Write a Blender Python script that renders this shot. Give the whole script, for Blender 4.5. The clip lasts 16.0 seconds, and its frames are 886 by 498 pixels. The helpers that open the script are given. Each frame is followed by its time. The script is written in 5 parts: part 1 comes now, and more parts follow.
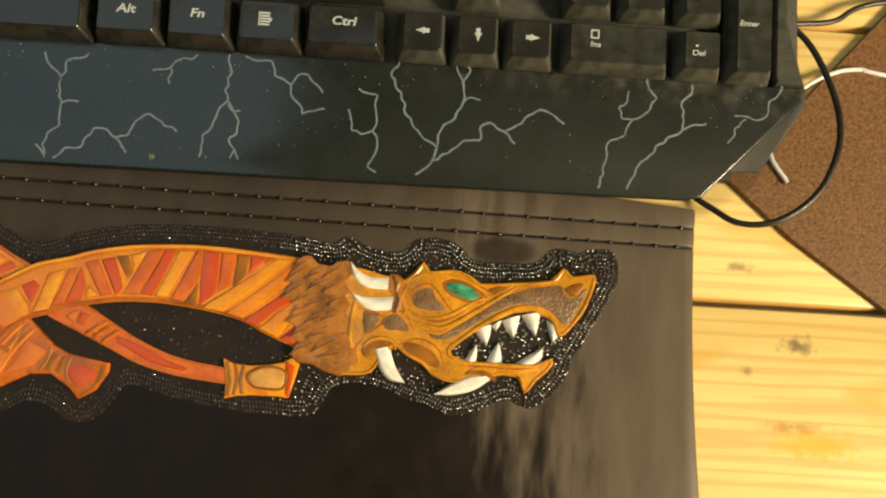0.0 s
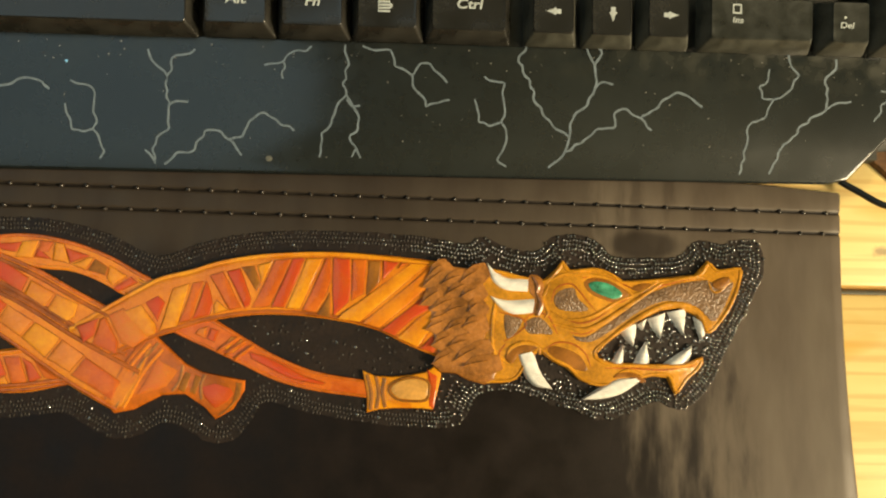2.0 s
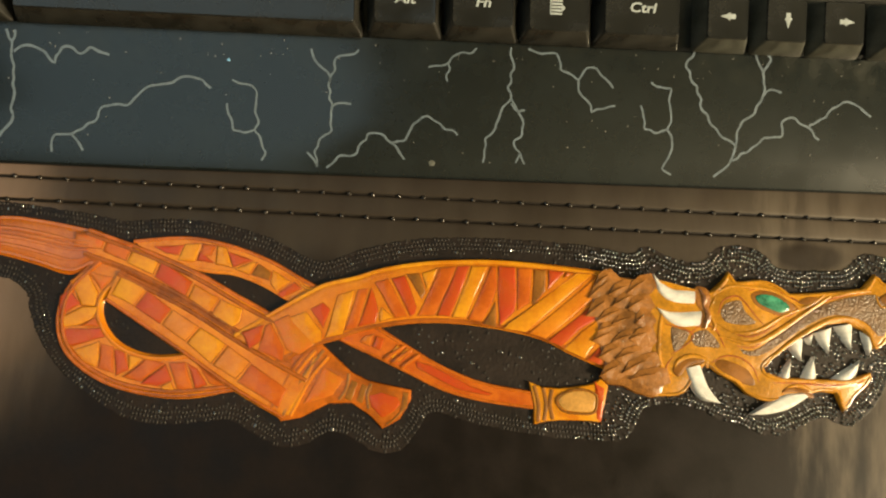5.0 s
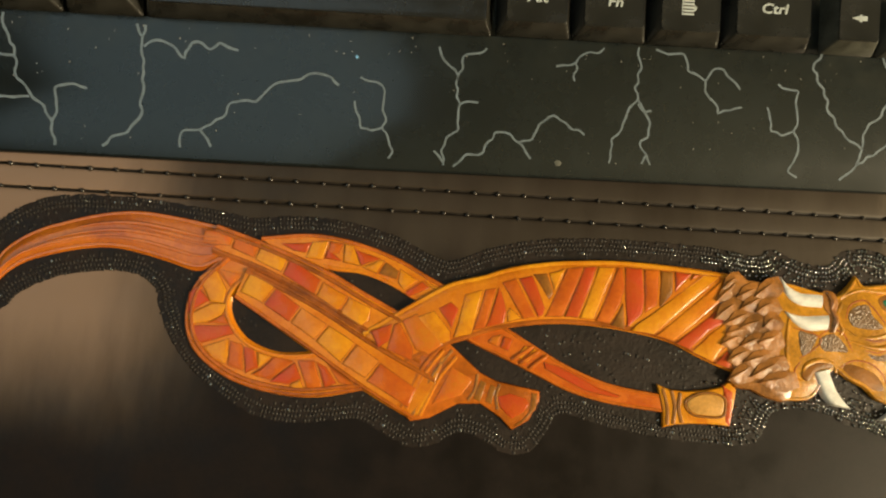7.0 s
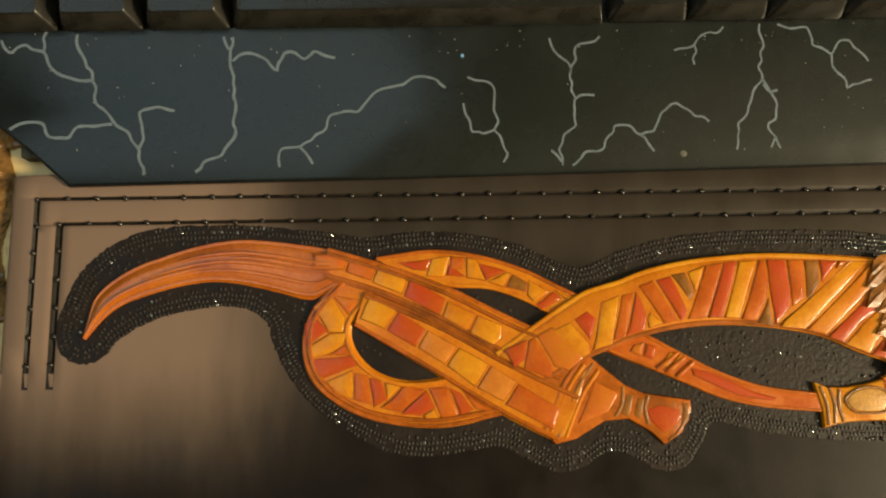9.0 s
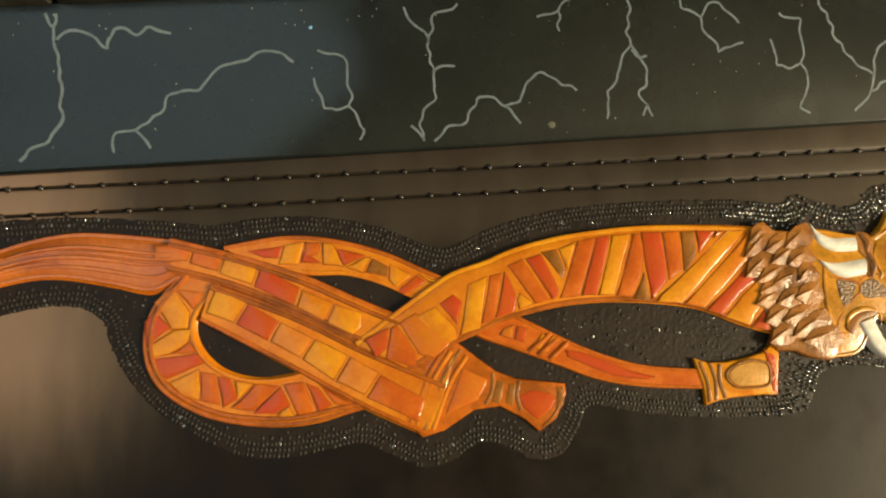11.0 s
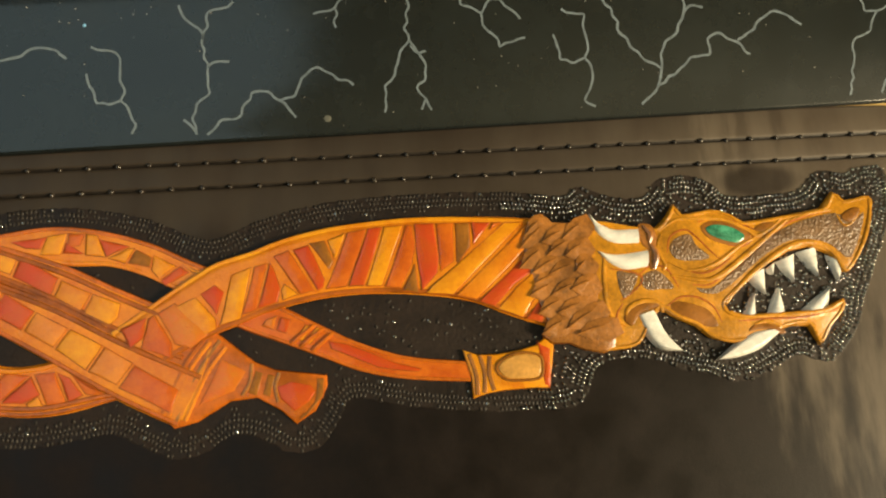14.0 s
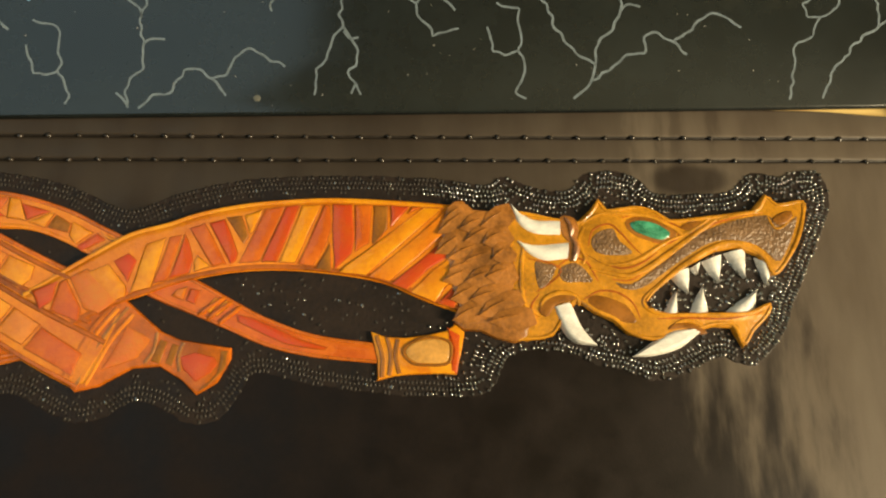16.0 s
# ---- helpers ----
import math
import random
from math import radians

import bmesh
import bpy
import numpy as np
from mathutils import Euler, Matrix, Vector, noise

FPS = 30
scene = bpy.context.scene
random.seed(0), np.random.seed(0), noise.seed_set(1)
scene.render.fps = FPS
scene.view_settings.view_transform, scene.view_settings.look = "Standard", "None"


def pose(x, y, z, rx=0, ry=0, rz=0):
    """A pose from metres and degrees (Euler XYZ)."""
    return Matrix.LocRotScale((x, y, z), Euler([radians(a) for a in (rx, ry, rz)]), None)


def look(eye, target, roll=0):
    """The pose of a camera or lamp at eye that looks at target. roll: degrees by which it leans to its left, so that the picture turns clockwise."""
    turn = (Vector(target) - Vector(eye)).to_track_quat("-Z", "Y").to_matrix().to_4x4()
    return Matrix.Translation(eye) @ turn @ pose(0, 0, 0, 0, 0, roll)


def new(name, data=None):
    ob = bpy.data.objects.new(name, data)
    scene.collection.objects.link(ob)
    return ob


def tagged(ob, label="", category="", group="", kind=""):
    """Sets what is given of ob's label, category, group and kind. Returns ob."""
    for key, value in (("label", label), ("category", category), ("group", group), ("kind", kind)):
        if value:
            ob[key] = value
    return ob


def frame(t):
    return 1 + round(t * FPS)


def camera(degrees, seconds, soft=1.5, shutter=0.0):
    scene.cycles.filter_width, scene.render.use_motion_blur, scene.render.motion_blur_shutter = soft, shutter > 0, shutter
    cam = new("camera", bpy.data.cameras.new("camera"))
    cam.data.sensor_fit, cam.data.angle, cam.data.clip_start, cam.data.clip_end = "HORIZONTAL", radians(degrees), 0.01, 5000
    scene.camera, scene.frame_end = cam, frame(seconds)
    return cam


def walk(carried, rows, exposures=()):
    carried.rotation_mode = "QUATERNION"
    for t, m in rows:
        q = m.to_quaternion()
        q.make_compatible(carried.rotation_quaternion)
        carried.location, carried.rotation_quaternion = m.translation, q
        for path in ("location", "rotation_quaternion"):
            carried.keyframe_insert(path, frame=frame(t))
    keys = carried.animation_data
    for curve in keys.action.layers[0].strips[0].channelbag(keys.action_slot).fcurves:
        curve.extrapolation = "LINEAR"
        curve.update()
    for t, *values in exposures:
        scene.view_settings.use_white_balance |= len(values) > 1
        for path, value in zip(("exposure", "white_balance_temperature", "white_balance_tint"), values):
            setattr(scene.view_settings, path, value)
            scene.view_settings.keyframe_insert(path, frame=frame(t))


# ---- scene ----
cam = camera(66.0, 16.0, soft=2.15)
PATH = [
    (0, (-0.01595, -0.02472, 0.23406), (0.0773, 0.4757, -2.0089), 14.98),
    (0.5, (-0.02166, -0.01512, 0.22816), (0.0322, 0.3761, -2.0377), 11.20),
    (1, (-0.04236, -0.01851, 0.22245), (0.1113, 0.3671, -2.0398), 24.17),
    (1.5, (-0.05070, -0.01367, 0.22139), (0.0774, 0.3537, -2.0455), 21.71),
    (2, (-0.06297, -0.01056, 0.22213), (0.0551, 0.3441, -2.0473), 20.65),
    (2.5, (-0.07375, -0.00709, 0.22162), (0.0251, 0.3173, -2.0532), 19.06),
    (3, (-0.08515, -0.00557, 0.21814), (0.0581, 0.3179, -2.0545), 25.80),
    (3.5, (-0.09116, -0.00518, 0.21866), (0.0563, 0.3190, -2.0536), 26.39),
    (3.7, (-0.09443, 0.00059, 0.21885), (0.0459, 0.2763, -2.0602), 29.22),
    (6, (-0.13227, -0.00894, 0.21322), (-0.0200, 0.3194, -2.0605), 22.22),
    (6.5, (-0.14289, -0.00818, 0.21278), (-0.0306, 0.3072, -2.0627), 23.17),
    (7, (-0.15271, -0.00794, 0.21232), (-0.0482, 0.3074, -2.0636), 22.18),
    (7.5, (-0.16405, -0.00649, 0.21141), (-0.0674, 0.3139, -2.0641), 20.57),
    (8, (-0.17621, -0.00538, 0.20819), (-0.0816, 0.3265, -2.0658), 19.42),
    (8.2, (-0.17995, -0.00395, 0.20613), (-0.0923, 0.3259, -2.0684), 17.76),
    (9.25, (-0.19279, -0.00577, 0.19049), (-0.0203, 0.3277, -2.0769), 25.65),
    (10.3, (-0.18287, -0.00943, 0.18036), (0.0732, 0.3258, -2.0806), 34.17),
    (10.5, (-0.17441, -0.00962, 0.18247), (0.0468, 0.3257, -2.0822), 30.18),
    (11, (-0.16084, -0.00998, 0.18424), (0.0841, 0.3315, -2.0770), 32.40),
    (11.5, (-0.14876, -0.01191, 0.18543), (0.1146, 0.3574, -2.0694), 32.33),
    (12, (-0.13626, -0.01514, 0.18692), (0.1311, 0.3874, -2.0617), 30.32),
    (12.5, (-0.12691, -0.01770, 0.18654), (0.1385, 0.4104, -2.0576), 28.72),
    (13, (-0.11720, -0.01983, 0.18605), (0.1401, 0.4218, -2.0564), 27.08),
    (13.5, (-0.10563, -0.02303, 0.18615), (0.1290, 0.4352, -2.0555), 23.94),
    (14, (-0.09510, -0.02694, 0.18700), (0.1038, 0.4487, -2.0545), 19.44),
    (14.5, (-0.08708, -0.03265, 0.18477), (0.0931, 0.4815, -2.0498), 16.74),
    (15, (-0.08075, -0.03397, 0.18509), (0.0822, 0.5010, -2.0459), 15.25),
    (15.5, (-0.07334, -0.03805, 0.18479), (0.0745, 0.5351, -2.0377), 13.40),
    (16, (-0.06534, -0.04193, 0.18439), (0.0459, 0.5574, -2.0334), 10.47),
]
walk(cam, [(t, look(eye, target, roll)) for t, eye, target, roll in PATH], exposures=((0.0, -0.02), (3.5, 0.05), (6.0, -0.02), (8.0, -0.17), (10.5, -0.03), (12.5, -0.02), (16.0, 0.06)))

# metres per unit of the plan below, which is drawn in millimetres
MM = 0.001

# ---- world, sun, large lights ----
world = bpy.data.worlds.new("room_light")
world.use_nodes = True
world.node_tree.nodes["Background"].inputs[0].default_value = (0.9, 0.85, 0.8, 1)
world.node_tree.nodes["Background"].inputs[1].default_value = 0.05
scene.world = world


def area_lamp(name, eye, target, sx, sy, power, colour, shape="RECTANGLE"):
    data = bpy.data.lights.new(name, "AREA")
    data.shape, data.size, data.size_y, data.energy, data.color = shape, sx, sy, power, colour
    ob = new(name, data)
    ob.matrix_world = look(eye, target)
    return ob


bulb = bpy.data.lights.new("room_lamp", "POINT")
bulb.energy, bulb.color, bulb.shadow_soft_size = 160.0, (1.0, 0.81, 0.50), 0.2
room_lamp = new("room_lamp", bulb)
room_lamp.location = (1.15, -0.40, 0.76)
window_light = area_lamp("window_light", (-0.94, 0.24, 1.5), (-0.93, 0.24, 0.0), 1.48, 1.2, 5.3, (0.68, 0.93, 1.0))

# ---- materials ----


def material(name, base, rough=0.5, metal=0.0, vary=0.25, scale=200.0, bump=0.0, bump_scale=1500.0, coat=0.0, second=None, stretch=(1, 1, 1), spec=0.5, gloss_vary=0.1, bump_depth=0.0004, cells=False):
    """A painted or dyed surface: two scales of colour variation, uneven gloss and a fine relief."""
    m = bpy.data.materials.new(name)
    m.use_nodes = True
    n, l = m.node_tree.nodes, m.node_tree.links
    b = n["Principled BSDF"]
    b.inputs["Metallic"].default_value = metal
    b.inputs["Specular IOR Level"].default_value = spec
    b.inputs["Coat Weight"].default_value = coat
    b.inputs["Coat Roughness"].default_value = 0.13
    co = n.new("ShaderNodeTexCoord")
    mp = n.new("ShaderNodeMapping")
    mp.inputs["Scale"].default_value = stretch
    l.new(co.outputs["Object"], mp.inputs[0])
    big, fine = n.new("ShaderNodeTexNoise"), n.new("ShaderNodeTexNoise")
    big.inputs["Scale"].default_value, fine.inputs["Scale"].default_value = scale, scale * 7
    big.inputs["Detail"].default_value = 5
    for t in (big, fine):
        l.new(mp.outputs[0], t.inputs["Vector"])
    mixed = n.new("ShaderNodeMath")
    mixed.operation = "MULTIPLY_ADD"
    mixed.inputs[1].default_value, mixed.inputs[2].default_value = 0.45, -0.22
    l.new(fine.outputs[0], mixed.inputs[0])
    add = n.new("ShaderNodeMath")
    l.new(big.outputs[0], add.inputs[0])
    l.new(mixed.outputs[0], add.inputs[1])
    ramp = n.new("ShaderNodeValToRGB")
    dark = second or tuple(c * (1 - vary) for c in base)
    light = tuple(min(1, c * (1 + vary * 0.5)) for c in base)
    ramp.color_ramp.elements[0].position, ramp.color_ramp.elements[1].position = 0.3, 0.72
    ramp.color_ramp.elements[0].color, ramp.color_ramp.elements[1].color = (*dark, 1), (*light, 1)
    l.new(add.outputs[0], ramp.inputs[0])
    l.new(ramp.outputs[0], b.inputs["Base Color"])
    gloss = n.new("ShaderNodeMapRange")
    gloss.inputs[1].default_value, gloss.inputs[2].default_value = 0.3, 0.7
    gloss.inputs[3].default_value, gloss.inputs[4].default_value = max(0.02, rough - gloss_vary), min(1, rough + gloss_vary)
    l.new(big.outputs[0], gloss.inputs[0])
    l.new(gloss.outputs[0], b.inputs["Roughness"])
    if bump:
        grain = n.new("ShaderNodeTexVoronoi" if cells else "ShaderNodeTexNoise")
        grain.inputs["Scale"].default_value, grain.inputs["Detail"].default_value = bump_scale, 0 if cells else 4
        l.new(mp.outputs[0], grain.inputs["Vector"])
        bp = n.new("ShaderNodeBump")
        bp.inputs["Strength"].default_value, bp.inputs["Distance"].default_value = bump, bump_depth
        l.new(grain.outputs[0], bp.inputs["Height"])
        l.new(bp.outputs[0], b.inputs["Normal"])
    return m


YELLOW = material("yellow_dye", (0.72, 0.30, 0.003), 0.3, second=(0.64, 0.185, 0.003), coat=0.35, scale=110, bump=0.3, spec=0.3)
AMBER = material("amber_dye", (0.69, 0.235, 0.003), 0.3, second=(0.60, 0.15, 0.003), coat=0.35, scale=110, bump=0.3, spec=0.3)
ORANGE = material("orange_dye", (0.60, 0.14, 0.003), 0.3, second=(0.50, 0.085, 0.003), coat=0.35, scale=110, bump=0.3, spec=0.3)
RED = material("red_dye", (0.48, 0.042, 0.004), 0.3, second=(0.52, 0.085, 0.004), coat=0.35, scale=130, bump=0.3, spec=0.3)
BLUSH = material("soft_red_dye", (0.58, 0.10, 0.008), 0.3, second=(0.60, 0.18, 0.008), coat=0.35, scale=110, bump=0.3, spec=0.3)
PEACH = material("peach_dye", (0.68, 0.24, 0.025), 0.3, coat=0.35, second=(0.60, 0.17, 0.015), scale=110, bump=0.3, spec=0.3)
CREAM = material("cream_dye", (0.66, 0.33, 0.075), 0.3, vary=0.3, scale=130, bump=0.3, coat=0.2, spec=0.3)
UMBER = material("umber_dye", (0.29, 0.105, 0.008), 0.36, vary=0.45, scale=140, bump=0.3, spec=0.35)
EDGE_DYE = material("brown_edge_dye", (0.40, 0.10, 0.005), 0.3, vary=0.45, scale=90, bump=0.3, spec=0.3, coat=0.2)
GROOVE = material("cut_line_dye", (0.43, 0.10, 0.005), 0.45, vary=0.5, scale=160, bump=0.3, spec=0.3)
RIM = material("rim_dye", (0.53, 0.125, 0.004), 0.26, coat=0.25, vary=0.45, scale=90, bump=0.3, spec=0.35)
FACE = material("face_dye", (0.62, 0.26, 0.010), 0.24, coat=0.35, vary=0.45, scale=120, bump=0.35)
SCALE = material("scale_dye", (0.36, 0.135, 0.022), 0.24, coat=0.2, vary=0.55, scale=140, bump=0.35)
HIDE = material("brown_hide_texture", (0.21, 0.112, 0.047), 0.34, vary=0.35, scale=300, bump=0.6, bump_scale=1500, bump_depth=-0.0005, cells=True)
IVORY = material("ivory_paint", (0.86, 0.82, 0.76), 0.35, vary=0.25, scale=180, bump=0.4, bump_scale=700, stretch=(1, 2, 1))
EMERALD = material("green_paint", (0.07, 0.38, 0.22), 0.22, second=(0.006, 0.10, 0.05), scale=330, coat=0.5, bump=0.5, bump_scale=500)
BEAD = material("black_tooled_leather", (0.026, 0.020, 0.015), 0.14, spec=1.0, coat=1.0, vary=0.4, scale=250, bump=0.2)
BEAD.node_tree.nodes["Principled BSDF"].inputs["IOR"].default_value = 1.9
KNOB = material("polished_seam_knob", (0.030, 0.022, 0.017), 0.3, spec=0.7, vary=0.4, scale=250)
BEAD_BED = material("pressed_black_leather", (0.019, 0.0115, 0.0085), 0.5, vary=0.5, scale=110, bump=0.5, bump_scale=900, spec=0.25)
BEAD_DULL = material("matt_tooled_leather", (0.027, 0.021, 0.018), 0.48, vary=0.4, scale=250, bump=0.3, spec=0.3)
SEAM = material("pressed_seam_leather", (0.019, 0.014, 0.011), 0.5, vary=0.4, scale=250, bump=0.4, spec=0.3)
KEYBOARD = material("black_gloss_plastic", (0.0075, 0.0105, 0.0115), 0.16, vary=0.3, scale=60, gloss_vary=0.03)
KEYCAP = material("black_key_plastic", (0.014, 0.014, 0.014), 0.2, vary=0.3, scale=120, bump=0.12)
KEYSIDE = material("worn_key_side_plastic", (0.022, 0.021, 0.018), 0.3, vary=0.5, scale=150, bump=0.2)


def dusty(m, x0, x1, y0, y1):
    """Brown dust rubbed along the back of the deck, thicker towards its worn end."""
    n, l = m.node_tree.nodes, m.node_tree.links
    b = n["Principled BSDF"]
    colour, rough = b.inputs["Base Color"].links[0].from_socket, b.inputs["Roughness"].links[0].from_socket
    co, sep, speck = n.new("ShaderNodeTexCoord"), n.new("ShaderNodeSeparateXYZ"), n.new("ShaderNodeTexNoise")
    l.new(co.outputs["Object"], sep.inputs[0])
    l.new(co.outputs["Object"], speck.inputs["Vector"])
    speck.inputs["Scale"].default_value, speck.inputs["Detail"].default_value = 150, 10
    grades = []
    for k, (lo, hi, socket) in enumerate(((x0, x1, sep.outputs[0]), (y0, y1, sep.outputs[1]), (0.30, 0.85, speck.outputs[0]))):
        r = n.new("ShaderNodeMapRange")
        r.interpolation_type = "SMOOTHSTEP"
        r.inputs[1].default_value, r.inputs[2].default_value = lo, hi
        r.inputs[3].default_value = 0.25 if k == 0 else 0.04 if k == 1 else 0.0
        l.new(socket, r.inputs[0])
        grades.append(r.outputs[0])
    total = grades[0]
    for g in grades[1:]:
        mul = n.new("ShaderNodeMath")
        mul.operation = "MULTIPLY"
        l.new(total, mul.inputs[0])
        l.new(g, mul.inputs[1])
        total = mul.outputs[0]
    mix = n.new("ShaderNodeMix")
    mix.data_type = "RGBA"
    l.new(total, mix.inputs[0])
    l.new(colour, mix.inputs[6])
    mix.inputs[7].default_value = (0.040, 0.040, 0.030, 1)
    l.new(mix.outputs[2], b.inputs["Base Color"])
    dull = n.new("ShaderNodeMix")
    l.new(total, dull.inputs[0])
    l.new(rough, dull.inputs[2])
    dull.inputs[3].default_value = 0.6
    l.new(dull.outputs[0], b.inputs["Roughness"])


KEYBOARD.node_tree.nodes["Principled BSDF"].inputs["Coat Weight"].default_value = 0.12
KEYBOARD.node_tree.nodes["Principled BSDF"].inputs["Coat Roughness"].default_value = 0.42
dusty(KEYBOARD, -0.06, 0.07, 0.026, 0.043)
WELL = material("dusty_black_plastic", (0.030, 0.030, 0.023), 0.6, vary=0.6, scale=300, bump=0.5)
PRINT = material("grey_print", (0.165, 0.205, 0.24), 0.42, vary=0.3, scale=300)
LEGEND = material("pale_legend_print", (0.48, 0.52, 0.52), 0.5, vary=0.2, scale=300)
CABLE = material("black_cable_rubber", (0.02, 0.018, 0.014), 0.38, vary=0.3, scale=300)
DUSTY_CAP = material("dusty_key_plastic", (0.020, 0.022, 0.019), 0.36, vary=0.5, scale=220, bump=0.2)
DUSTY_SIDE = material("dusty_key_side_plastic", (0.050, 0.050, 0.040), 0.42, vary=0.5, scale=220, bump=0.3)
WIRE = material("white_cable_rubber", (0.72, 0.72, 0.72), 0.4, vary=0.15, scale=300)
BOARD = material("brown_hardboard", (0.20, 0.092, 0.027), 0.6, second=(0.075, 0.03, 0.009), scale=800, bump=0.6, bump_scale=900)
PLASTER = material("plain_plaster", (0.33, 0.35, 0.30), 0.9, vary=0.1, scale=4)
WALLPAPER = material("plain_wall_paint", (0.20, 0.21, 0.18), 0.9, vary=0.15, scale=3)
DUST = material("dust", (0.35, 0.33, 0.3), 0.9, vary=0.2)


def leather_material():
    """Dark leather, dyed black round the figure, with brushed streaks across; the brown-grey ends and top strip are
    wear with sheen painted into the colour.
    """
    m = material("dyed_leather", (0.0095, 0.0055, 0.0042), 0.45, vary=0.4, scale=90, bump=0.12, bump_scale=2600, spec=0.18)
    n, l = m.node_tree.nodes, m.node_tree.links
    b = n["Principled BSDF"]
    inner = b.inputs["Base Color"].links[0].from_socket
    co = n.new("ShaderNodeTexCoord")
    sep = n.new("ShaderNodeSeparateXYZ")
    l.new(co.outputs["Object"], sep.inputs[0])
    mp = n.new("ShaderNodeMapping")
    mp.inputs["Scale"].default_value = (1.0, 0.24, 1.0)
    l.new(co.outputs["Object"], mp.inputs[0])
    streak = n.new("ShaderNodeTexNoise")
    streak.inputs["Scale"].default_value, streak.inputs["Detail"].default_value = 120, 5
    l.new(mp.outputs[0], streak.inputs["Vector"])

    def step(socket, lo, hi):
        r = n.new("ShaderNodeMapRange")
        r.interpolation_type = "SMOOTHSTEP"
        r.inputs[1].default_value, r.inputs[2].default_value = lo, hi
        l.new(socket, r.inputs[0])
        return r.outputs[0]

    def math_node(op, a, c):
        k = n.new("ShaderNodeMath")
        k.operation = op
        if op == "MULTIPLY_ADD":
            k.inputs[2].default_value = 0.34
        for i, v in enumerate((a, c)):
            if isinstance(v, (int, float)):
                k.inputs[i].default_value = v
            else:
                l.new(v, k.inputs[i])
        return k.outputs[0]

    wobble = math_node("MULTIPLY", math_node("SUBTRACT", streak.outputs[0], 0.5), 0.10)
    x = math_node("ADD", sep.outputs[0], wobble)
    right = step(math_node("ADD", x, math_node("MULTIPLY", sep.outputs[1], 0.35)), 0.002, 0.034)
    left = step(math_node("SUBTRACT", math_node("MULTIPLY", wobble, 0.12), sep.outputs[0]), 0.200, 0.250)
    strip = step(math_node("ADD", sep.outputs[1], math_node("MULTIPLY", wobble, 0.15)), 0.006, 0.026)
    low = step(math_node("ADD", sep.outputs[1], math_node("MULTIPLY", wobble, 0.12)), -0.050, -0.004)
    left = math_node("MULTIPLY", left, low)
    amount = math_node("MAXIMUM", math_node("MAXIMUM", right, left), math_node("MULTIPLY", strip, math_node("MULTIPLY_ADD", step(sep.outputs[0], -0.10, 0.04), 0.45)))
    # brown-grey of wear, lightened to hold lamp sheen at the right and along the strip
    worn_sheen = n.new("ShaderNodeValToRGB")
    worn_sheen.color_ramp.elements[0].position, worn_sheen.color_ramp.elements[1].position = 0.3, 0.7
    worn_sheen.color_ramp.elements[0].color, worn_sheen.color_ramp.elements[1].color = (0.088, 0.067, 0.050, 1), (0.122, 0.097, 0.073, 1)
    l.new(streak.outputs[0], worn_sheen.inputs[0])
    # left end: mostly worn leather, its colour paler still for a painted sheen
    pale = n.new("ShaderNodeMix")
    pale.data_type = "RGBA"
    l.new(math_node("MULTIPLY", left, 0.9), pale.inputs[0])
    l.new(worn_sheen.outputs[0], pale.inputs[6])
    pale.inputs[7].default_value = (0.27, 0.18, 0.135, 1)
    mix = n.new("ShaderNodeMix")
    mix.data_type = "RGBA"
    # a patch of dye brushed on above the snout
    shift, far = n.new("ShaderNodeMapping"), n.new("ShaderNodeVectorMath")
    shift.inputs["Location"].default_value = (-0.0145 / 0.0145, -0.0278 / 0.005, 0)
    shift.inputs["Scale"].default_value = (1 / 0.0145, 1 / 0.005, 0)
    l.new(co.outputs["Object"], shift.inputs[0])
    far.operation = "LENGTH"
    l.new(shift.outputs[0], far.inputs[0])
    dyed = step(math_node("ADD", far.outputs["Value"], math_node("MULTIPLY", wobble, 6.0)), 0.6, 1.15)
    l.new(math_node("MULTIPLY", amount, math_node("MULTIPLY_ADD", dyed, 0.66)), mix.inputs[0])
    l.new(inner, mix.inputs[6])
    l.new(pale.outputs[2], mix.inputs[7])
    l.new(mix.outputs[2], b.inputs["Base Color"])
    return m


LEATHER = leather_material()
LEATHER_EDGE = material("raw_leather_edge", (0.10, 0.055, 0.03), 0.8, vary=0.5, scale=800, bump=0.8)


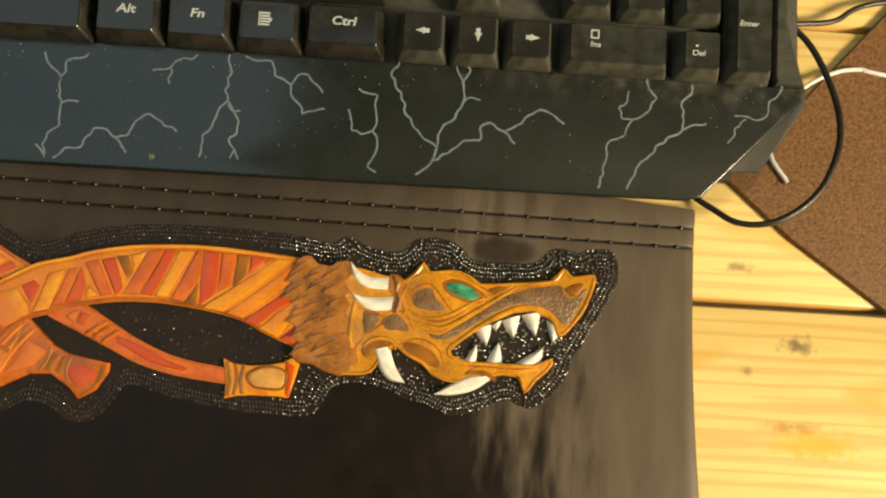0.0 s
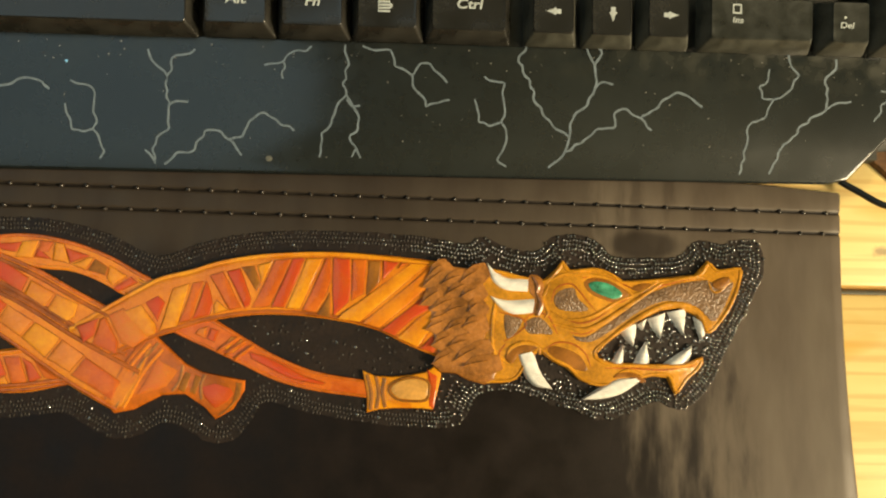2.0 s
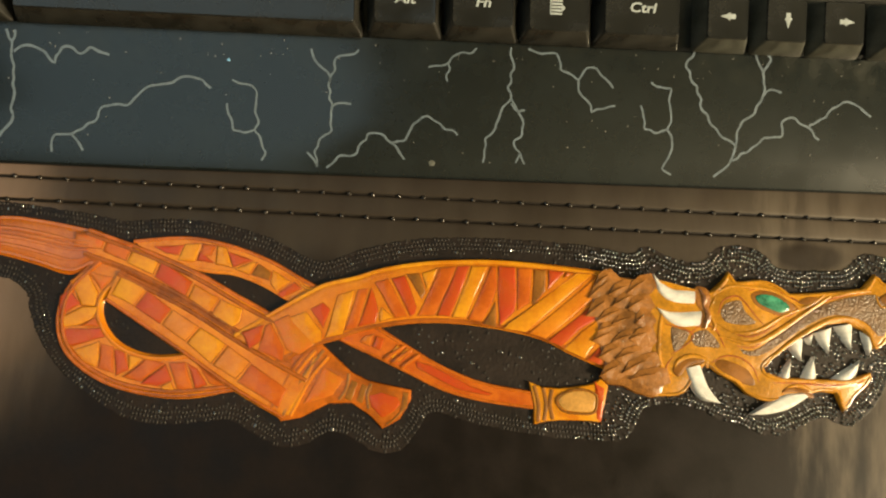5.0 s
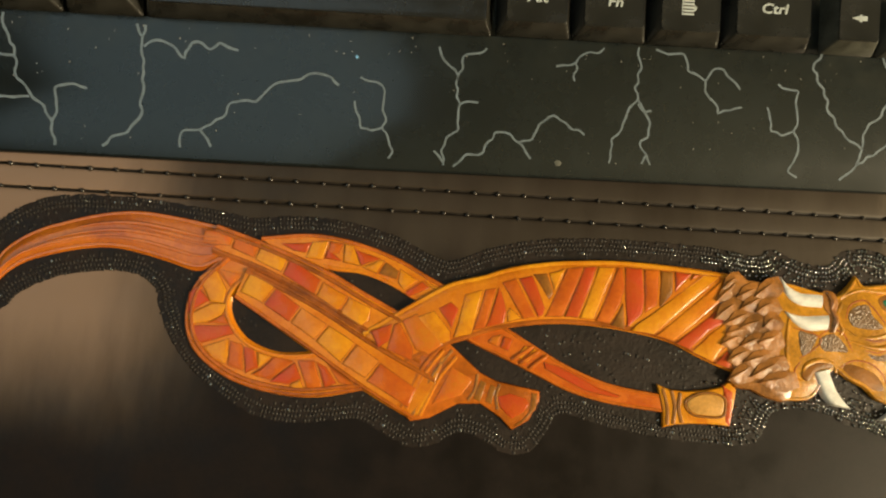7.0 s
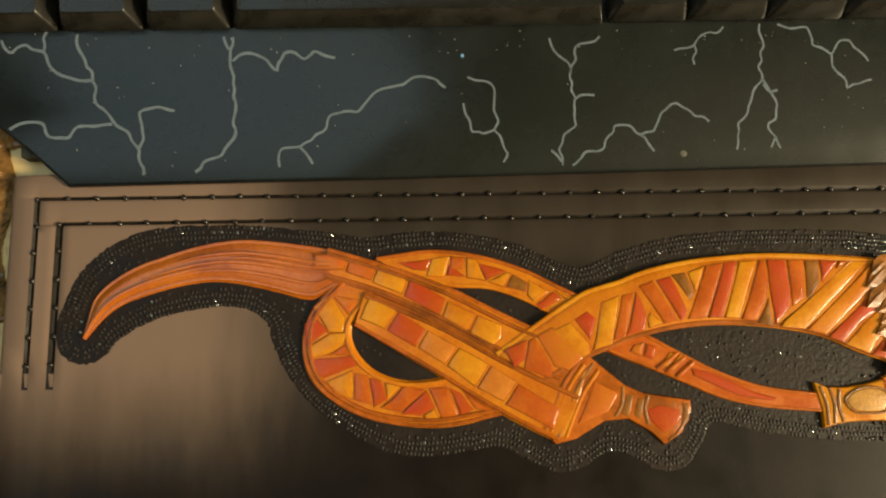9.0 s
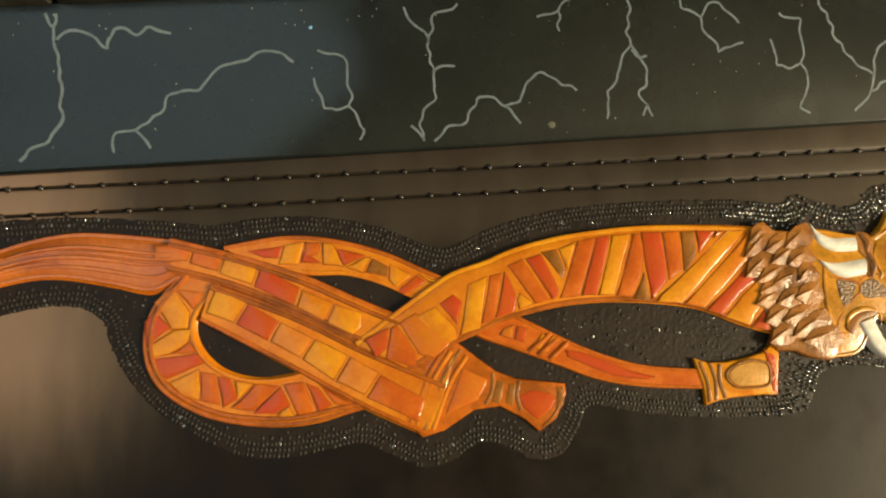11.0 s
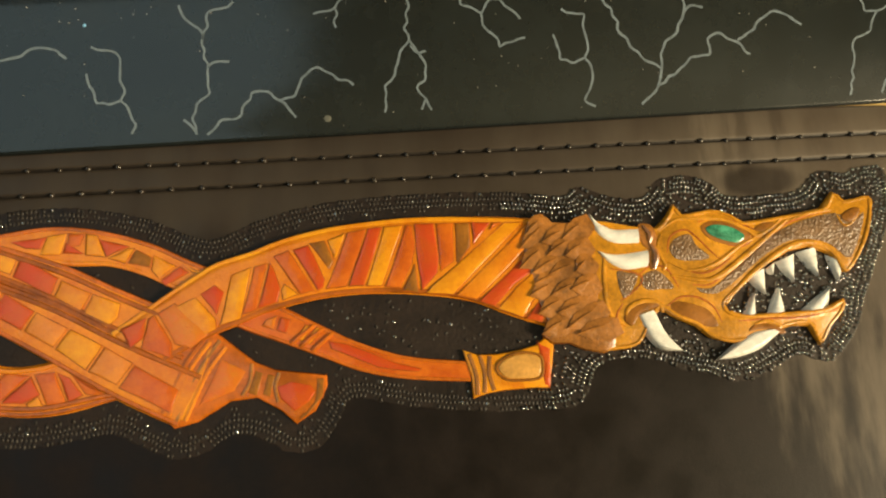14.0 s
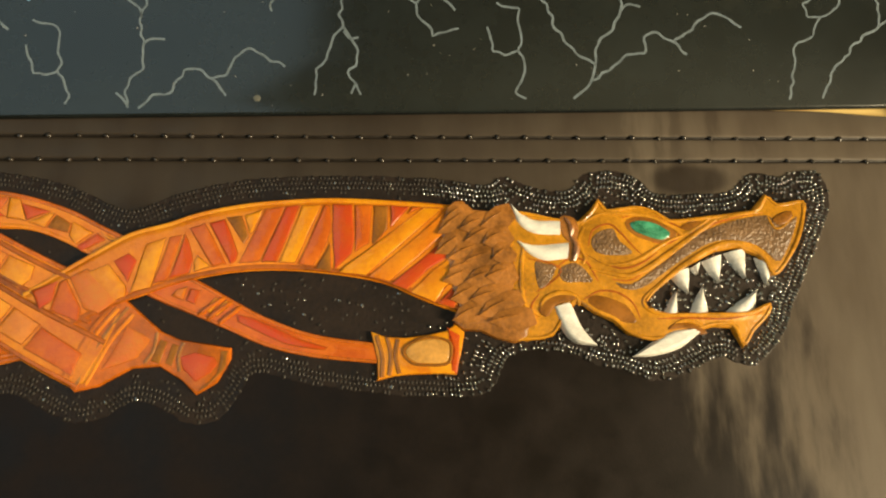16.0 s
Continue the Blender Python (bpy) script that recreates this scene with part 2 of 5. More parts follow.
def pine_material():
    """Varnished pine: long grain along the board, darker late wood and amber stains."""
    m = material("varnished_pine", (0.78, 0.60, 0.25), 0.3, vary=0.2, scale=30, bump=0.12, bump_scale=300, stretch=(0.12, 1, 1), second=(0.76, 0.54, 0.19), coat=0.4)
    n, l = m.node_tree.nodes, m.node_tree.links
    b = n["Principled BSDF"]
    inner = b.inputs["Base Color"].links[0].from_socket
    co, mp = n.new("ShaderNodeTexCoord"), n.new("ShaderNodeMapping")
    mp.inputs["Scale"].default_value = (0.05, 1, 1)
    l.new(co.outputs["Object"], mp.inputs[0])
    ring = n.new("ShaderNodeTexWave")
    ring.bands_direction = "Y"
    ring.inputs["Scale"].default_value, ring.inputs["Distortion"].default_value, ring.inputs["Detail"].default_value = 55, 9, 3
    ring.inputs["Detail Scale"].default_value = 2.0
    l.new(mp.outputs[0], ring.inputs["Vector"])
    soft = n.new("ShaderNodeMapRange")
    soft.inputs[1].default_value, soft.inputs[2].default_value = 0.55, 1.0
    soft.inputs[3].default_value, soft.inputs[4].default_value = 0.0, 0.4
    l.new(ring.outputs["Fac"], soft.inputs[0])
    mix = n.new("ShaderNodeMix")
    mix.data_type = "RGBA"
    l.new(soft.outputs[0], mix.inputs[0])
    l.new(inner, mix.inputs[6])
    mix.inputs[7].default_value = (0.58, 0.31, 0.08, 1)
    stain = n.new("ShaderNodeTexNoise")
    stain.inputs["Scale"].default_value = 38
    mp2 = n.new("ShaderNodeMapping")
    mp2.inputs["Scale"].default_value = (0.5, 1, 1)
    l.new(co.outputs["Object"], mp2.inputs[0])
    l.new(mp2.outputs[0], stain.inputs["Vector"])
    amber = n.new("ShaderNodeMapRange")
    amber.inputs[1].default_value, amber.inputs[2].default_value = 0.60, 0.74
    amber.inputs[3].default_value, amber.inputs[4].default_value = 0.0, 0.75
    l.new(stain.outputs[0], amber.inputs[0])
    mix2 = n.new("ShaderNodeMix")
    mix2.data_type = "RGBA"
    l.new(amber.outputs[0], mix2.inputs[0])
    l.new(mix.outputs[2], mix2.inputs[6])
    mix2.inputs[7].default_value = (0.72, 0.40, 0.06, 1)
    last = mix2.outputs[2]
    warp = n.new("ShaderNodeTexNoise")
    warp.inputs["Scale"].default_value, warp.inputs["Detail"].default_value = 260, 5
    l.new(co.outputs["Object"], warp.inputs["Vector"])
    for x, y, rx, ry, strength, colour in ((0.121, 0.0005, 0.006, 0.004, 0.8, (0.16, 0.11, 0.07)), (0.102, -0.009, 0.0022, 0.002, 0.6, (0.2, 0.14, 0.08)), (0.124, -0.033, 0.016, 0.006, 0.75, (0.80, 0.44, 0.03)),
                                           (0.101, 0.028, 0.006, 0.0022, 0.7, (0.2, 0.13, 0.07)), (0.117, -0.027, 0.012, 0.002, 0.6, (0.42, 0.2, 0.05))):
        shift, squash, length = n.new("ShaderNodeMapping"), n.new("ShaderNodeVectorMath"), n.new("ShaderNodeMath")
        shift.inputs["Location"].default_value = (-x, -y, 0)
        l.new(co.outputs["Object"], shift.inputs[0])
        squash.operation = "MULTIPLY"
        l.new(shift.outputs[0], squash.inputs[0])
        squash.inputs[1].default_value = (1 / rx, 1 / ry, 0)
        far = n.new("ShaderNodeVectorMath")
        far.operation = "LENGTH"
        l.new(squash.outputs[0], far.inputs[0])
        length.operation = "MULTIPLY_ADD"
        l.new(warp.outputs[0], length.inputs[0])
        length.inputs[1].default_value = 2.4
        l.new(far.outputs["Value"], length.inputs[2])
        spot = n.new("ShaderNodeMapRange")
        spot.inputs[1].default_value, spot.inputs[2].default_value = 1.5, 2.3
        spot.inputs[3].default_value, spot.inputs[4].default_value = strength, 0.0
        l.new(length.outputs[0], spot.inputs[0])
        mark = n.new("ShaderNodeMix")
        mark.data_type = "RGBA"
        l.new(spot.outputs[0], mark.inputs[0])
        l.new(last, mark.inputs[6])
        mark.inputs[7].default_value = (*colour, 1)
        last = mark.outputs[2]
    l.new(last, b.inputs["Base Color"])
    return m


PINE = pine_material()

# ---- shaping helpers (plan in millimetres) ----


def part(name, bm, mat, parent=None, label="", smooth=True, mats=None):
    """Links a bmesh, drawn in millimetres, as one mesh object under a thing or a part."""
    bmesh.ops.scale(bm, vec=(MM, MM, MM), verts=bm.verts)
    bmesh.ops.recalc_face_normals(bm, faces=bm.faces)
    me = bpy.data.meshes.new(name)
    bm.to_mesh(me)
    bm.free()
    for k in mats or [mat]:
        me.materials.append(k)
    if smooth:
        me.shade_smooth()
        me.set_sharp_from_angle(angle=radians(38))
    ob = new(name, me)
    ob.parent = parent
    return tagged(ob, label)


def thing(name, label, category, group="", kind="", at=(0, 0, 0), turn=0.0):
    ob = new(name)
    ob.matrix_world = pose(*at, 0, 0, turn)
    ob.empty_display_size = 0.01
    return tagged(ob, label, category, group, kind)


def spline(pts, n, closed=False):
    """n + 1 places, evenly spaced along a smooth curve through pts."""
    p = np.array(pts, float)
    k = len(p)
    ext = np.vstack([p[-1], p, p[0], p[1]]) if closed else np.vstack([2 * p[0] - p[1], p, 2 * p[-1] - p[-2]])
    out = []
    for i in range(k if closed else k - 1):
        a, b, c, d = ext[i], ext[i + 1], ext[i + 2], ext[i + 3]
        for t in np.linspace(0, 1, 14, endpoint=False):
            out.append(0.5 * (2 * b + (c - a) * t + (2 * a - 5 * b + 4 * c - d) * t**2 + (3 * b - a - 3 * c + d) * t**3))
    out.append(out[0] if closed else p[-1])
    out = np.array(out)
    run = np.concatenate([[0], np.cumsum(np.linalg.norm(np.diff(out, axis=0), axis=1))])
    s = np.linspace(0, run[-1], n + 1)
    return np.stack([np.interp(s, run, out[:, j]) for j in range(out.shape[1])], axis=1)


def ccw(p):
    p = np.asarray(p, float)
    x, y = p[:, 0], p[:, 1]
    return p if np.sum(x * np.roll(y, -1) - np.roll(x, -1) * y) > 0 else p[::-1]


def inset(p, d):
    """A closed outline drawn in by d."""
    e = np.roll(p, -1, axis=0) - p
    e /= np.maximum(np.linalg.norm(e, axis=1, keepdims=True), 1e-6)
    nrm = np.stack([-e[:, 1], e[:, 0]], axis=1)
    both = nrm + np.roll(nrm, 1, axis=0)
    both /= np.maximum(np.sum(both * both, axis=1, keepdims=True) / 2, 0.7)
    return p + both * d


def slab(outline, z0, h, edge=0.5, bm=None):
    """A raised piece of leather or plastic with a rounded edge."""
    bm = bm or bmesh.new()
    p = ccw(outline)
    rings = [(p, z0), (p, z0 + h * 0.55), (inset(p, edge * 0.35), z0 + h * 0.88), (inset(p, edge), z0 + h)]
    rows = [[bm.verts.new((x, y, z)) for x, y in q] for q, z in rings]
    k = len(p)
    for a, b in zip(rows, rows[1:]):
        for i in range(k):
            bm.faces.new((a[i], a[(i + 1) % k], b[(i + 1) % k], b[i]))
    bm.faces.new(rows[-1])
    bm.faces.new(rows[0][::-1])
    return bm


def tube(pts, r, n=40, sides=8, flat=1.0, bm=None, closed=False, taper=0.0):
    """A cord along a smooth curve through places (x, y, z)."""
    bm = bm or bmesh.new()
    c = spline(pts, n, closed)
    rows = []
    for i, p in enumerate(c):
        d = c[min(i + 1, n)] - c[max(i - 1, 0)]
        d /= max(np.linalg.norm(d), 1e-9)
        side = np.cross(d, (0, 0, 1.0))
        side /= max(np.linalg.norm(side), 1e-9)
        up = np.cross(side, d)
        f = 1 - taper * abs(2 * i / n - 1) ** 2
        rows.append([bm.verts.new(p + r * f * (math.cos(a) * side + flat * math.sin(a) * up)) for a in np.linspace(0, 2 * math.pi, sides, endpoint=False)])
    for a, b in zip(rows, rows[1:]):
        for j in range(sides):
            bm.faces.new((a[j], a[(j + 1) % sides], b[(j + 1) % sides], b[j]))
    bm.faces.new(rows[0][::-1])
    bm.faces.new(rows[-1])
    return bm


def stroke(bm, pts, w, lift, n=None):
    """A thin printed line on the plane lift(x, y), of width w."""
    p = np.array(pts, float)
    n = n or 2 * len(p)
    c = spline(p, n)
    rows = []
    for i, q in enumerate(c):
        d = c[min(i + 1, n)] - c[max(i - 1, 0)]
        d /= max(np.linalg.norm(d), 1e-9)
        s = np.array((-d[1], d[0])) * w / 2 * random.uniform(0.8, 1.15)
        rows.append([bm.verts.new((*(q + k * s), lift(*(q + k * s)))) for k in (-1, 1)])
    for a, b in zip(rows, rows[1:]):
        bm.faces.new((a[0], b[0], b[1], a[1]))


class Band:
    """A strap of raised leather between two edge curves; s runs along it, u across it."""

    def __init__(self, a, b, z0=4.0, h=1.2, n=56, round_by=7):
        self.round_by = round_by
        self.a, self.b, self.z0, self.h, self.n = spline(a, n), spline(b, n), z0, h, n

    def at(self, s, u, lift=0.0):
        i = min(max(s, 0), 1) * self.n
        k = min(int(i), self.n - 1)
        f = i - k
        a = self.a[k] * (1 - f) + self.a[k + 1] * f
        b = self.b[k] * (1 - f) + self.b[k + 1] * f
        p = a * (1 - u) + b * u
        return p[0], p[1], self.z0 + self.h * (1 - abs(2 * u - 1) ** self.round_by) + lift

    def outline(self):
        return np.vstack([self.a, self.b[::-1]])

    def mesh(self, across=12, sink=0.25):
        bm = bmesh.new()
        us = [0.5 - 0.5 * math.cos(math.pi * j / across) for j in range(across + 1)]
        rows = [[bm.verts.new(self.at(i / self.n, u, -sink if 0.1 < u < 0.9 else 0)) for u in us] for i in range(self.n + 1)]
        for a, b in zip(rows, rows[1:]):
            for j in range(across):
                bm.faces.new((a[j], b[j], b[j + 1], a[j + 1]))
        bm.faces.new(rows[0])
        bm.faces.new(rows[-1][::-1])
        return bm

    def rim(self, u, r=0.6):
        return tube([self.at(s, u, -0.15) for s in np.linspace(0, 1, 24)], r, n=60, sides=8, flat=0.7)


def field(mat, pts, z, parent):
    """One dyed field between knife cuts: a low pillow, tilted a little, with a dark cut line round it."""
    p = np.asarray(ccw(pts), float)
    fine = np.array([a + (b - a) * k / 3 for a, b in zip(p, np.roll(p, -1, axis=0)) for k in range(3)])
    fine += np.array([(random.uniform(-0.09, 0.09), random.uniform(-0.09, 0.09)) for _ in fine])
    mid, tilt = fine.mean(axis=0), np.array((random.uniform(-0.012, 0.012), random.uniform(-0.012, 0.012)))
    bm = bmesh.new()
    rings = [(inset(fine, -0.06), -0.75), (inset(fine, -0.05), -0.10), (inset(fine, 0.1), -0.10), (inset(fine, 0.18), 0.02), (inset(fine, 0.55), 0.12)]
    rows = [[bm.verts.new((x, y, z + dz + (float((np.array((x, y)) - mid) @ tilt) if dz > 0 else 0.0))) for x, y in q] for q, dz in rings]
    n = len(fine)
    for j, (a, b) in enumerate(zip(rows, rows[1:])):
        for i in range(n):
            bm.faces.new((a[i], a[(i + 1) % n], b[(i + 1) % n], b[i])).material_index = 1 if j < 3 else 0
    top = bm.faces.new(rows[-1])
    bmesh.ops.triangulate(bm, faces=[top])
    return part("field", bm, mat, parent, mats=[mat, GROOVE])


def grown(pts, factor):
    p = np.asarray(pts, float)
    return p.mean(axis=0) + (p - p.mean(axis=0)) * factor


def wider(pts, heading, factor):
    """The same outline, broadened across a heading in degrees."""
    p = np.asarray(pts, float)
    side = np.array((-math.sin(radians(heading)), math.cos(radians(heading))))
    off = (p - p.mean(axis=0)) @ side
    return p + np.outer(off * (factor - 1), side)


# ---- the room and the table ----
def box(x0, x1, y0, y1, z0, z1):
    bm = bmesh.new()
    bmesh.ops.create_cube(bm, size=1.0)
    bmesh.ops.scale(bm, vec=(x1 - x0, y1 - y0, z1 - z0), verts=bm.verts)
    bmesh.ops.translate(bm, vec=((x0 + x1) / 2, (y0 + y1) / 2, (z0 + z1) / 2), verts=bm.verts)
    return bm


for name, dims, mat, label in (
    ("floor", (-2400, 2400, -2000, 2000, -800, -750), WALLPAPER, "plain dark floor under the table"),
    ("ceiling", (-2400, 2400, -2000, 2000, 2200, 2250), PLASTER, "plain grey-green ceiling over the table"),
    ("wall_north", (-2400, 2400, 2000, 2050, -750, 2200), WALLPAPER, "plain grey painted wall behind the table"),
    ("wall_south", (-2400, 2400, -2050, -2000, -750, 2200), WALLPAPER, "plain grey painted wall"),
    ("wall_east", (2400, 2450, -2050, 2050, -750, 2200), WALLPAPER, "plain grey painted wall"),
    ("wall_west", (-2450, -2400, -2050, 2050, -750, 2200), WALLPAPER, "plain grey painted wall"),
):
    tagged(part(name, box(*dims), mat, smooth=False), label, name.split("_")[0], kind="structure")

table = thing("wooden_table", "varnished yellow pine table top of wide boards with stains", "table", turn=1.1)


def plank(x0, x1, y0, y1, z0, z1, r):
    """A board with rounded long edges."""
    bm = bmesh.new()
    prof = [(y0, z0), (y1, z0), (y1, z1 - r), (y1 - r * 0.3, z1 - r * 0.3), (y1 - r, z1), (y0 + r, z1), (y0 + r * 0.3, z1 - r * 0.3), (y0, z1 - r)]
    ends = [[bm.verts.new((x, y, z)) for y, z in prof] for x in (x0, x1)]
    k = len(prof)
    for i in range(k):
        bm.faces.new((ends[0][i], ends[0][(i + 1) % k], ends[1][(i + 1) % k], ends[1][i]))
    bm.faces.new(ends[0][::-1])
    bm.faces.new(ends[1])
    return bm


for i in range(-4, 4):
    part("board", plank(-640, 560, 15.6 + i * 112, 15.6 + i * 112 + 109.5, -22, 0, 1.6), PINE, table)
for x in (-560, 480):
    part("cross_rail", box(x - 40, x + 40, -420, 450, -62, -22.2), PINE, table)
for x in (-560, 480):
    for y in (-390, 420):
        part("leg", box(x - 30, x + 30, y - 28, y + 28, -750, -62.2), PINE, table)

# ---- the leather panel with its tooled figure ----
panel = thing("leather_panel", "black-dyed leather panel tooled with an orange dragon, on the table", "leather panel")


def top_edge(x):
    return float(np.interp(x, [-299, -250, -60, 0, 58, 72, 84], [44.2, 46.5, 49.0, 50.2, 50.3, 49.4, 48.9])) + 0.2 * math.sin(x / 17)


def groove_line(x, row):
    return (40.6 if row == 0 else 33.5) + 0.0098 * x


def leather_sheet():
    """The sheet: soft waves, two creased lines along the long edge and two down the short edge."""
    xs = sorted(set([round(v, 2) for v in np.arange(-282, 83, 6.0)] + [-298.5, -297.4, -292.4, -291.6, -290.8, -288.5, -286.2, -285.2, -284.2, 82.2, 81.2]))
    bm = bmesh.new()
    cols = []
    for x in xs:
        edge_x = x
        ys = [top_edge(x), top_edge(x) - 0.9, groove_line(x, 0) + 1.3, groove_line(x, 0) + 0.5, groove_line(x, 0), groove_line(x, 0) - 0.5, groove_line(x, 0) - 1.3,
              groove_line(x, 1) + 1.3, groove_line(x, 1) + 0.5, groove_line(x, 1), groove_line(x, 1) - 0.5, groove_line(x, 1) - 1.3] + list(np.arange(28, -96, -6.0))
        col = []
        for k, y in enumerate(ys):
            z = 4.0
            if k == 0:
                z -= 0.6
            if k in (4, 9) and x > -291.5:
                z -= 0.7
            if k in (3, 5, 8, 10) and x > -291.5:
                z -= 0.2
            if -9 < y and (x == -291.6 and y < 39 or x == -285.2 and y < 32):
                z -= 0.7
            if x in (-298.5, 82.2):
                z -= 0.6
            bow = 0.0
            if x > 80:
                bow = 1.5 * ((y - 2) / 48) ** 2 - 0.6
            col.append(bm.verts.new((edge_x + bow, y, z)))
        cols.append(col)
    for a, b in zip(cols, cols[1:]):
        for i in range(len(a) - 1):
            seam = i in (3, 4) and a[i].co.x > -292.5 or i in (8, 9) and a[i].co.x > -286
            middle = (a[i].co.x + b[i].co.x) / 2
            side = -9 < a[i].co.y and any(abs(middle - v) < 0.9 and a[i].co.y < top for v, top in ((-291.6, 38.2), (-285.2, 31.5)))
            bm.faces.new((a[i], a[i + 1], b[i + 1], b[i])).material_index = 2 if seam or side else 0
    rim = [e for e in bm.edges if len(e.link_faces) == 1]
    down = bmesh.ops.extrude_edge_only(bm, edges=rim)["geom"]
    for v in [g for g in down if isinstance(g, bmesh.types.BMVert)]:
        v.co.z = 0.35
        v.co.x += random.uniform(-0.15, 0.15)
        v.co.y += random.uniform(-0.25, 0.05)
    for f in [g for g in down if isinstance(g, bmesh.types.BMFace)]:
        f.material_index = 1
    return bm


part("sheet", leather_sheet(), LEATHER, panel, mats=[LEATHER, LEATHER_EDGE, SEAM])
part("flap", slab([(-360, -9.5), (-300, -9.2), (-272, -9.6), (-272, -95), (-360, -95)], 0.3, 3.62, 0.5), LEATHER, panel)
OUTLINES = []


def figure_band(name, label, band, rims=(0.07, 0.93), rim_r=0.65, base=RIM, edging=(RIM, RIM, RIM)):
    OUTLINES.append(band.outline())
    ob = part(name, band.mesh(), base, panel, label)
    for u, dye in zip(rims, edging):
        part("rim", band.rim(u, rim_r), dye, ob)
    return ob


# tail
tail = Band([(-276.7, -0.7), (-275.5, 5.0), (-273.8, 10.8), (-268.0, 16.1), (-261.1, 19.8), (-259.2, 20.3), (-251.3, 23.1), (-243.2, 25.1), (-235.0, 26.0), (-226.5, 25.4), (-217.9, 24.3), (-208.5, 22.6)],
            [(-276.7, -0.7), (-272.2, 4.4), (-267.1, 8.2), (-261.2, 10.5), (-253.3, 12.8), (-245.2, 14.1), (-238.5, 13.9), (-231.7, 12.6), (-224.8, 10.9), (-216.2, 8.9), (-209.9, 12.4)], h=1.6, round_by=2.6)
TAIL = material("glossy_orange_dye", (0.56, 0.15, 0.003), 0.17, second=(0.44, 0.095, 0.003), coat=0.6, scale=110, bump=0.35)
ob = figure_band("tail", "orange dyed tail", tail, rims=(0.05, 0.9), base=TAIL, edging=(TAIL, TAIL))
for u, s0, s1 in ((0.3, 0.45, 0.98), (0.5, 0.3, 0.99), (0.7, 0.5, 0.97), (0.62, 0.08, 0.6), (0.4, 0.62, 0.97)):
    part("ridge", tube([tail.at(s, u, 0.05) for s in np.linspace(s0, s1, 12)], 0.6, n=40, flat=0.7, taper=0.7), TAIL, ob)

# loop and arch, under the straps
loop = Band([(-208.5, 14.9), (-216.7, 5.5), (-218.9, -4.8), (-215.3, -14.5), (-204.6, -22.1), (-191.0, -25.7), (-177.7, -26.1), (-163.0, -22.9)], [(-198.7, 10.1), (-204.7, 2.9), (-204.5, -3.8), (-199.2, -10.2), (-190.6, -13.3), (-181.4, -12.7), (-174.1, -10.6), (-168.7, -14.9)], h=1.1)
ob = figure_band("loop", "curled strap with red and yellow fields", loop, rims=(0.06, 0.16, 0.9), base=AMBER, edging=(RIM, RIM, AMBER))
LOOP_FIELDS = (
    (YELLOW, [(-215.5, 6.8), (-211.2, 10.2), (-207.3, 4.1), (-207.8, 0.1), (-211.6, 0.2), (-213.4, 3.6)]),
    (BLUSH, [(-210.3, 10.0), (-203.7, 8.9), (-206.2, 4.9)]),
    (RED, [(-218.0, 2.2), (-215.6, 4.3), (-212.1, 0.4), (-217.8, -3.4)]),
    (YELLOW, [(-217.4, -4.2), (-211.4, -0.4), (-206.8, -0.3), (-208.0, -3.8), (-212.2, -6.1), (-216.6, -6.6)]),
    (ORANGE, [(-211.4, -6.2), (-207.2, -3.6), (-205.6, -6.2)]),
    (RED, [(-216.8, -7.5), (-205.6, -6.7), (-204.1, -9.0), (-212.6, -12.1), (-214.7, -11.1)]),
    (YELLOW, [(-211.9, -13.4), (-205.1, -10.6), (-204.7, -15.4), (-205.3, -17.9), (-209.0, -16.6)]),
    (ORANGE, [(-204.4, -11.3), (-201.0, -12.1), (-200.1, -19.3), (-204.4, -18.1)]),
    (RED, [(-200.3, -12.7), (-197.3, -13.5), (-195.6, -18.1), (-199.2, -20.1)]),
    (YELLOW, [(-196.3, -14.0), (-191.9, -15.0), (-195.6, -18.6)]),
    (ORANGE, [(-191.3, -15.1), (-185.8, -16.1), (-191.8, -21.5), (-197.1, -20.3), (-194.4, -18.4)]),
    (RED, [(-189.9, -20.4), (-185.1, -16.4), (-183.0, -20.8), (-186.8, -22.6), (-191.4, -22.1)]),
    (YELLOW, [(-185.9, -22.8), (-183.1, -21.3), (-181.6, -23.7), (-185.0, -23.8)]),
    (ORANGE, [(-183.9, -16.0), (-179.4, -15.5), (-176.4, -22.9), (-180.8, -23.3)]),
    (RED, [(-178.5, -15.7), (-175.6, -17.2), (-172.4, -21.4), (-175.6, -23.0)]),
    (ORANGE, [(-174.8, -16.5), (-165.7, -22.5), (-171.6, -21.3)]),
)
for mat, pts in LOOP_FIELDS:
    field(mat, grown(pts, 1.08), 5.0, ob)
arch = Band([(-198.9, 20.5), (-183.8, 22.8), (-171.6, 21.6), (-157.5, 17.3), (-146.8, 12.0), (-139.7, 8.7)], [(-191.7, 15.8), (-177.7, 12.1), (-167.4, 11.4), (-158.6, 8.6), (-150.6, 4.5), (-146.2, 2.5)], h=1.1)
ob = figure_band("arch", "arched strap with small red and yellow fields", arch, base=AMBER, edging=(RIM, AMBER))
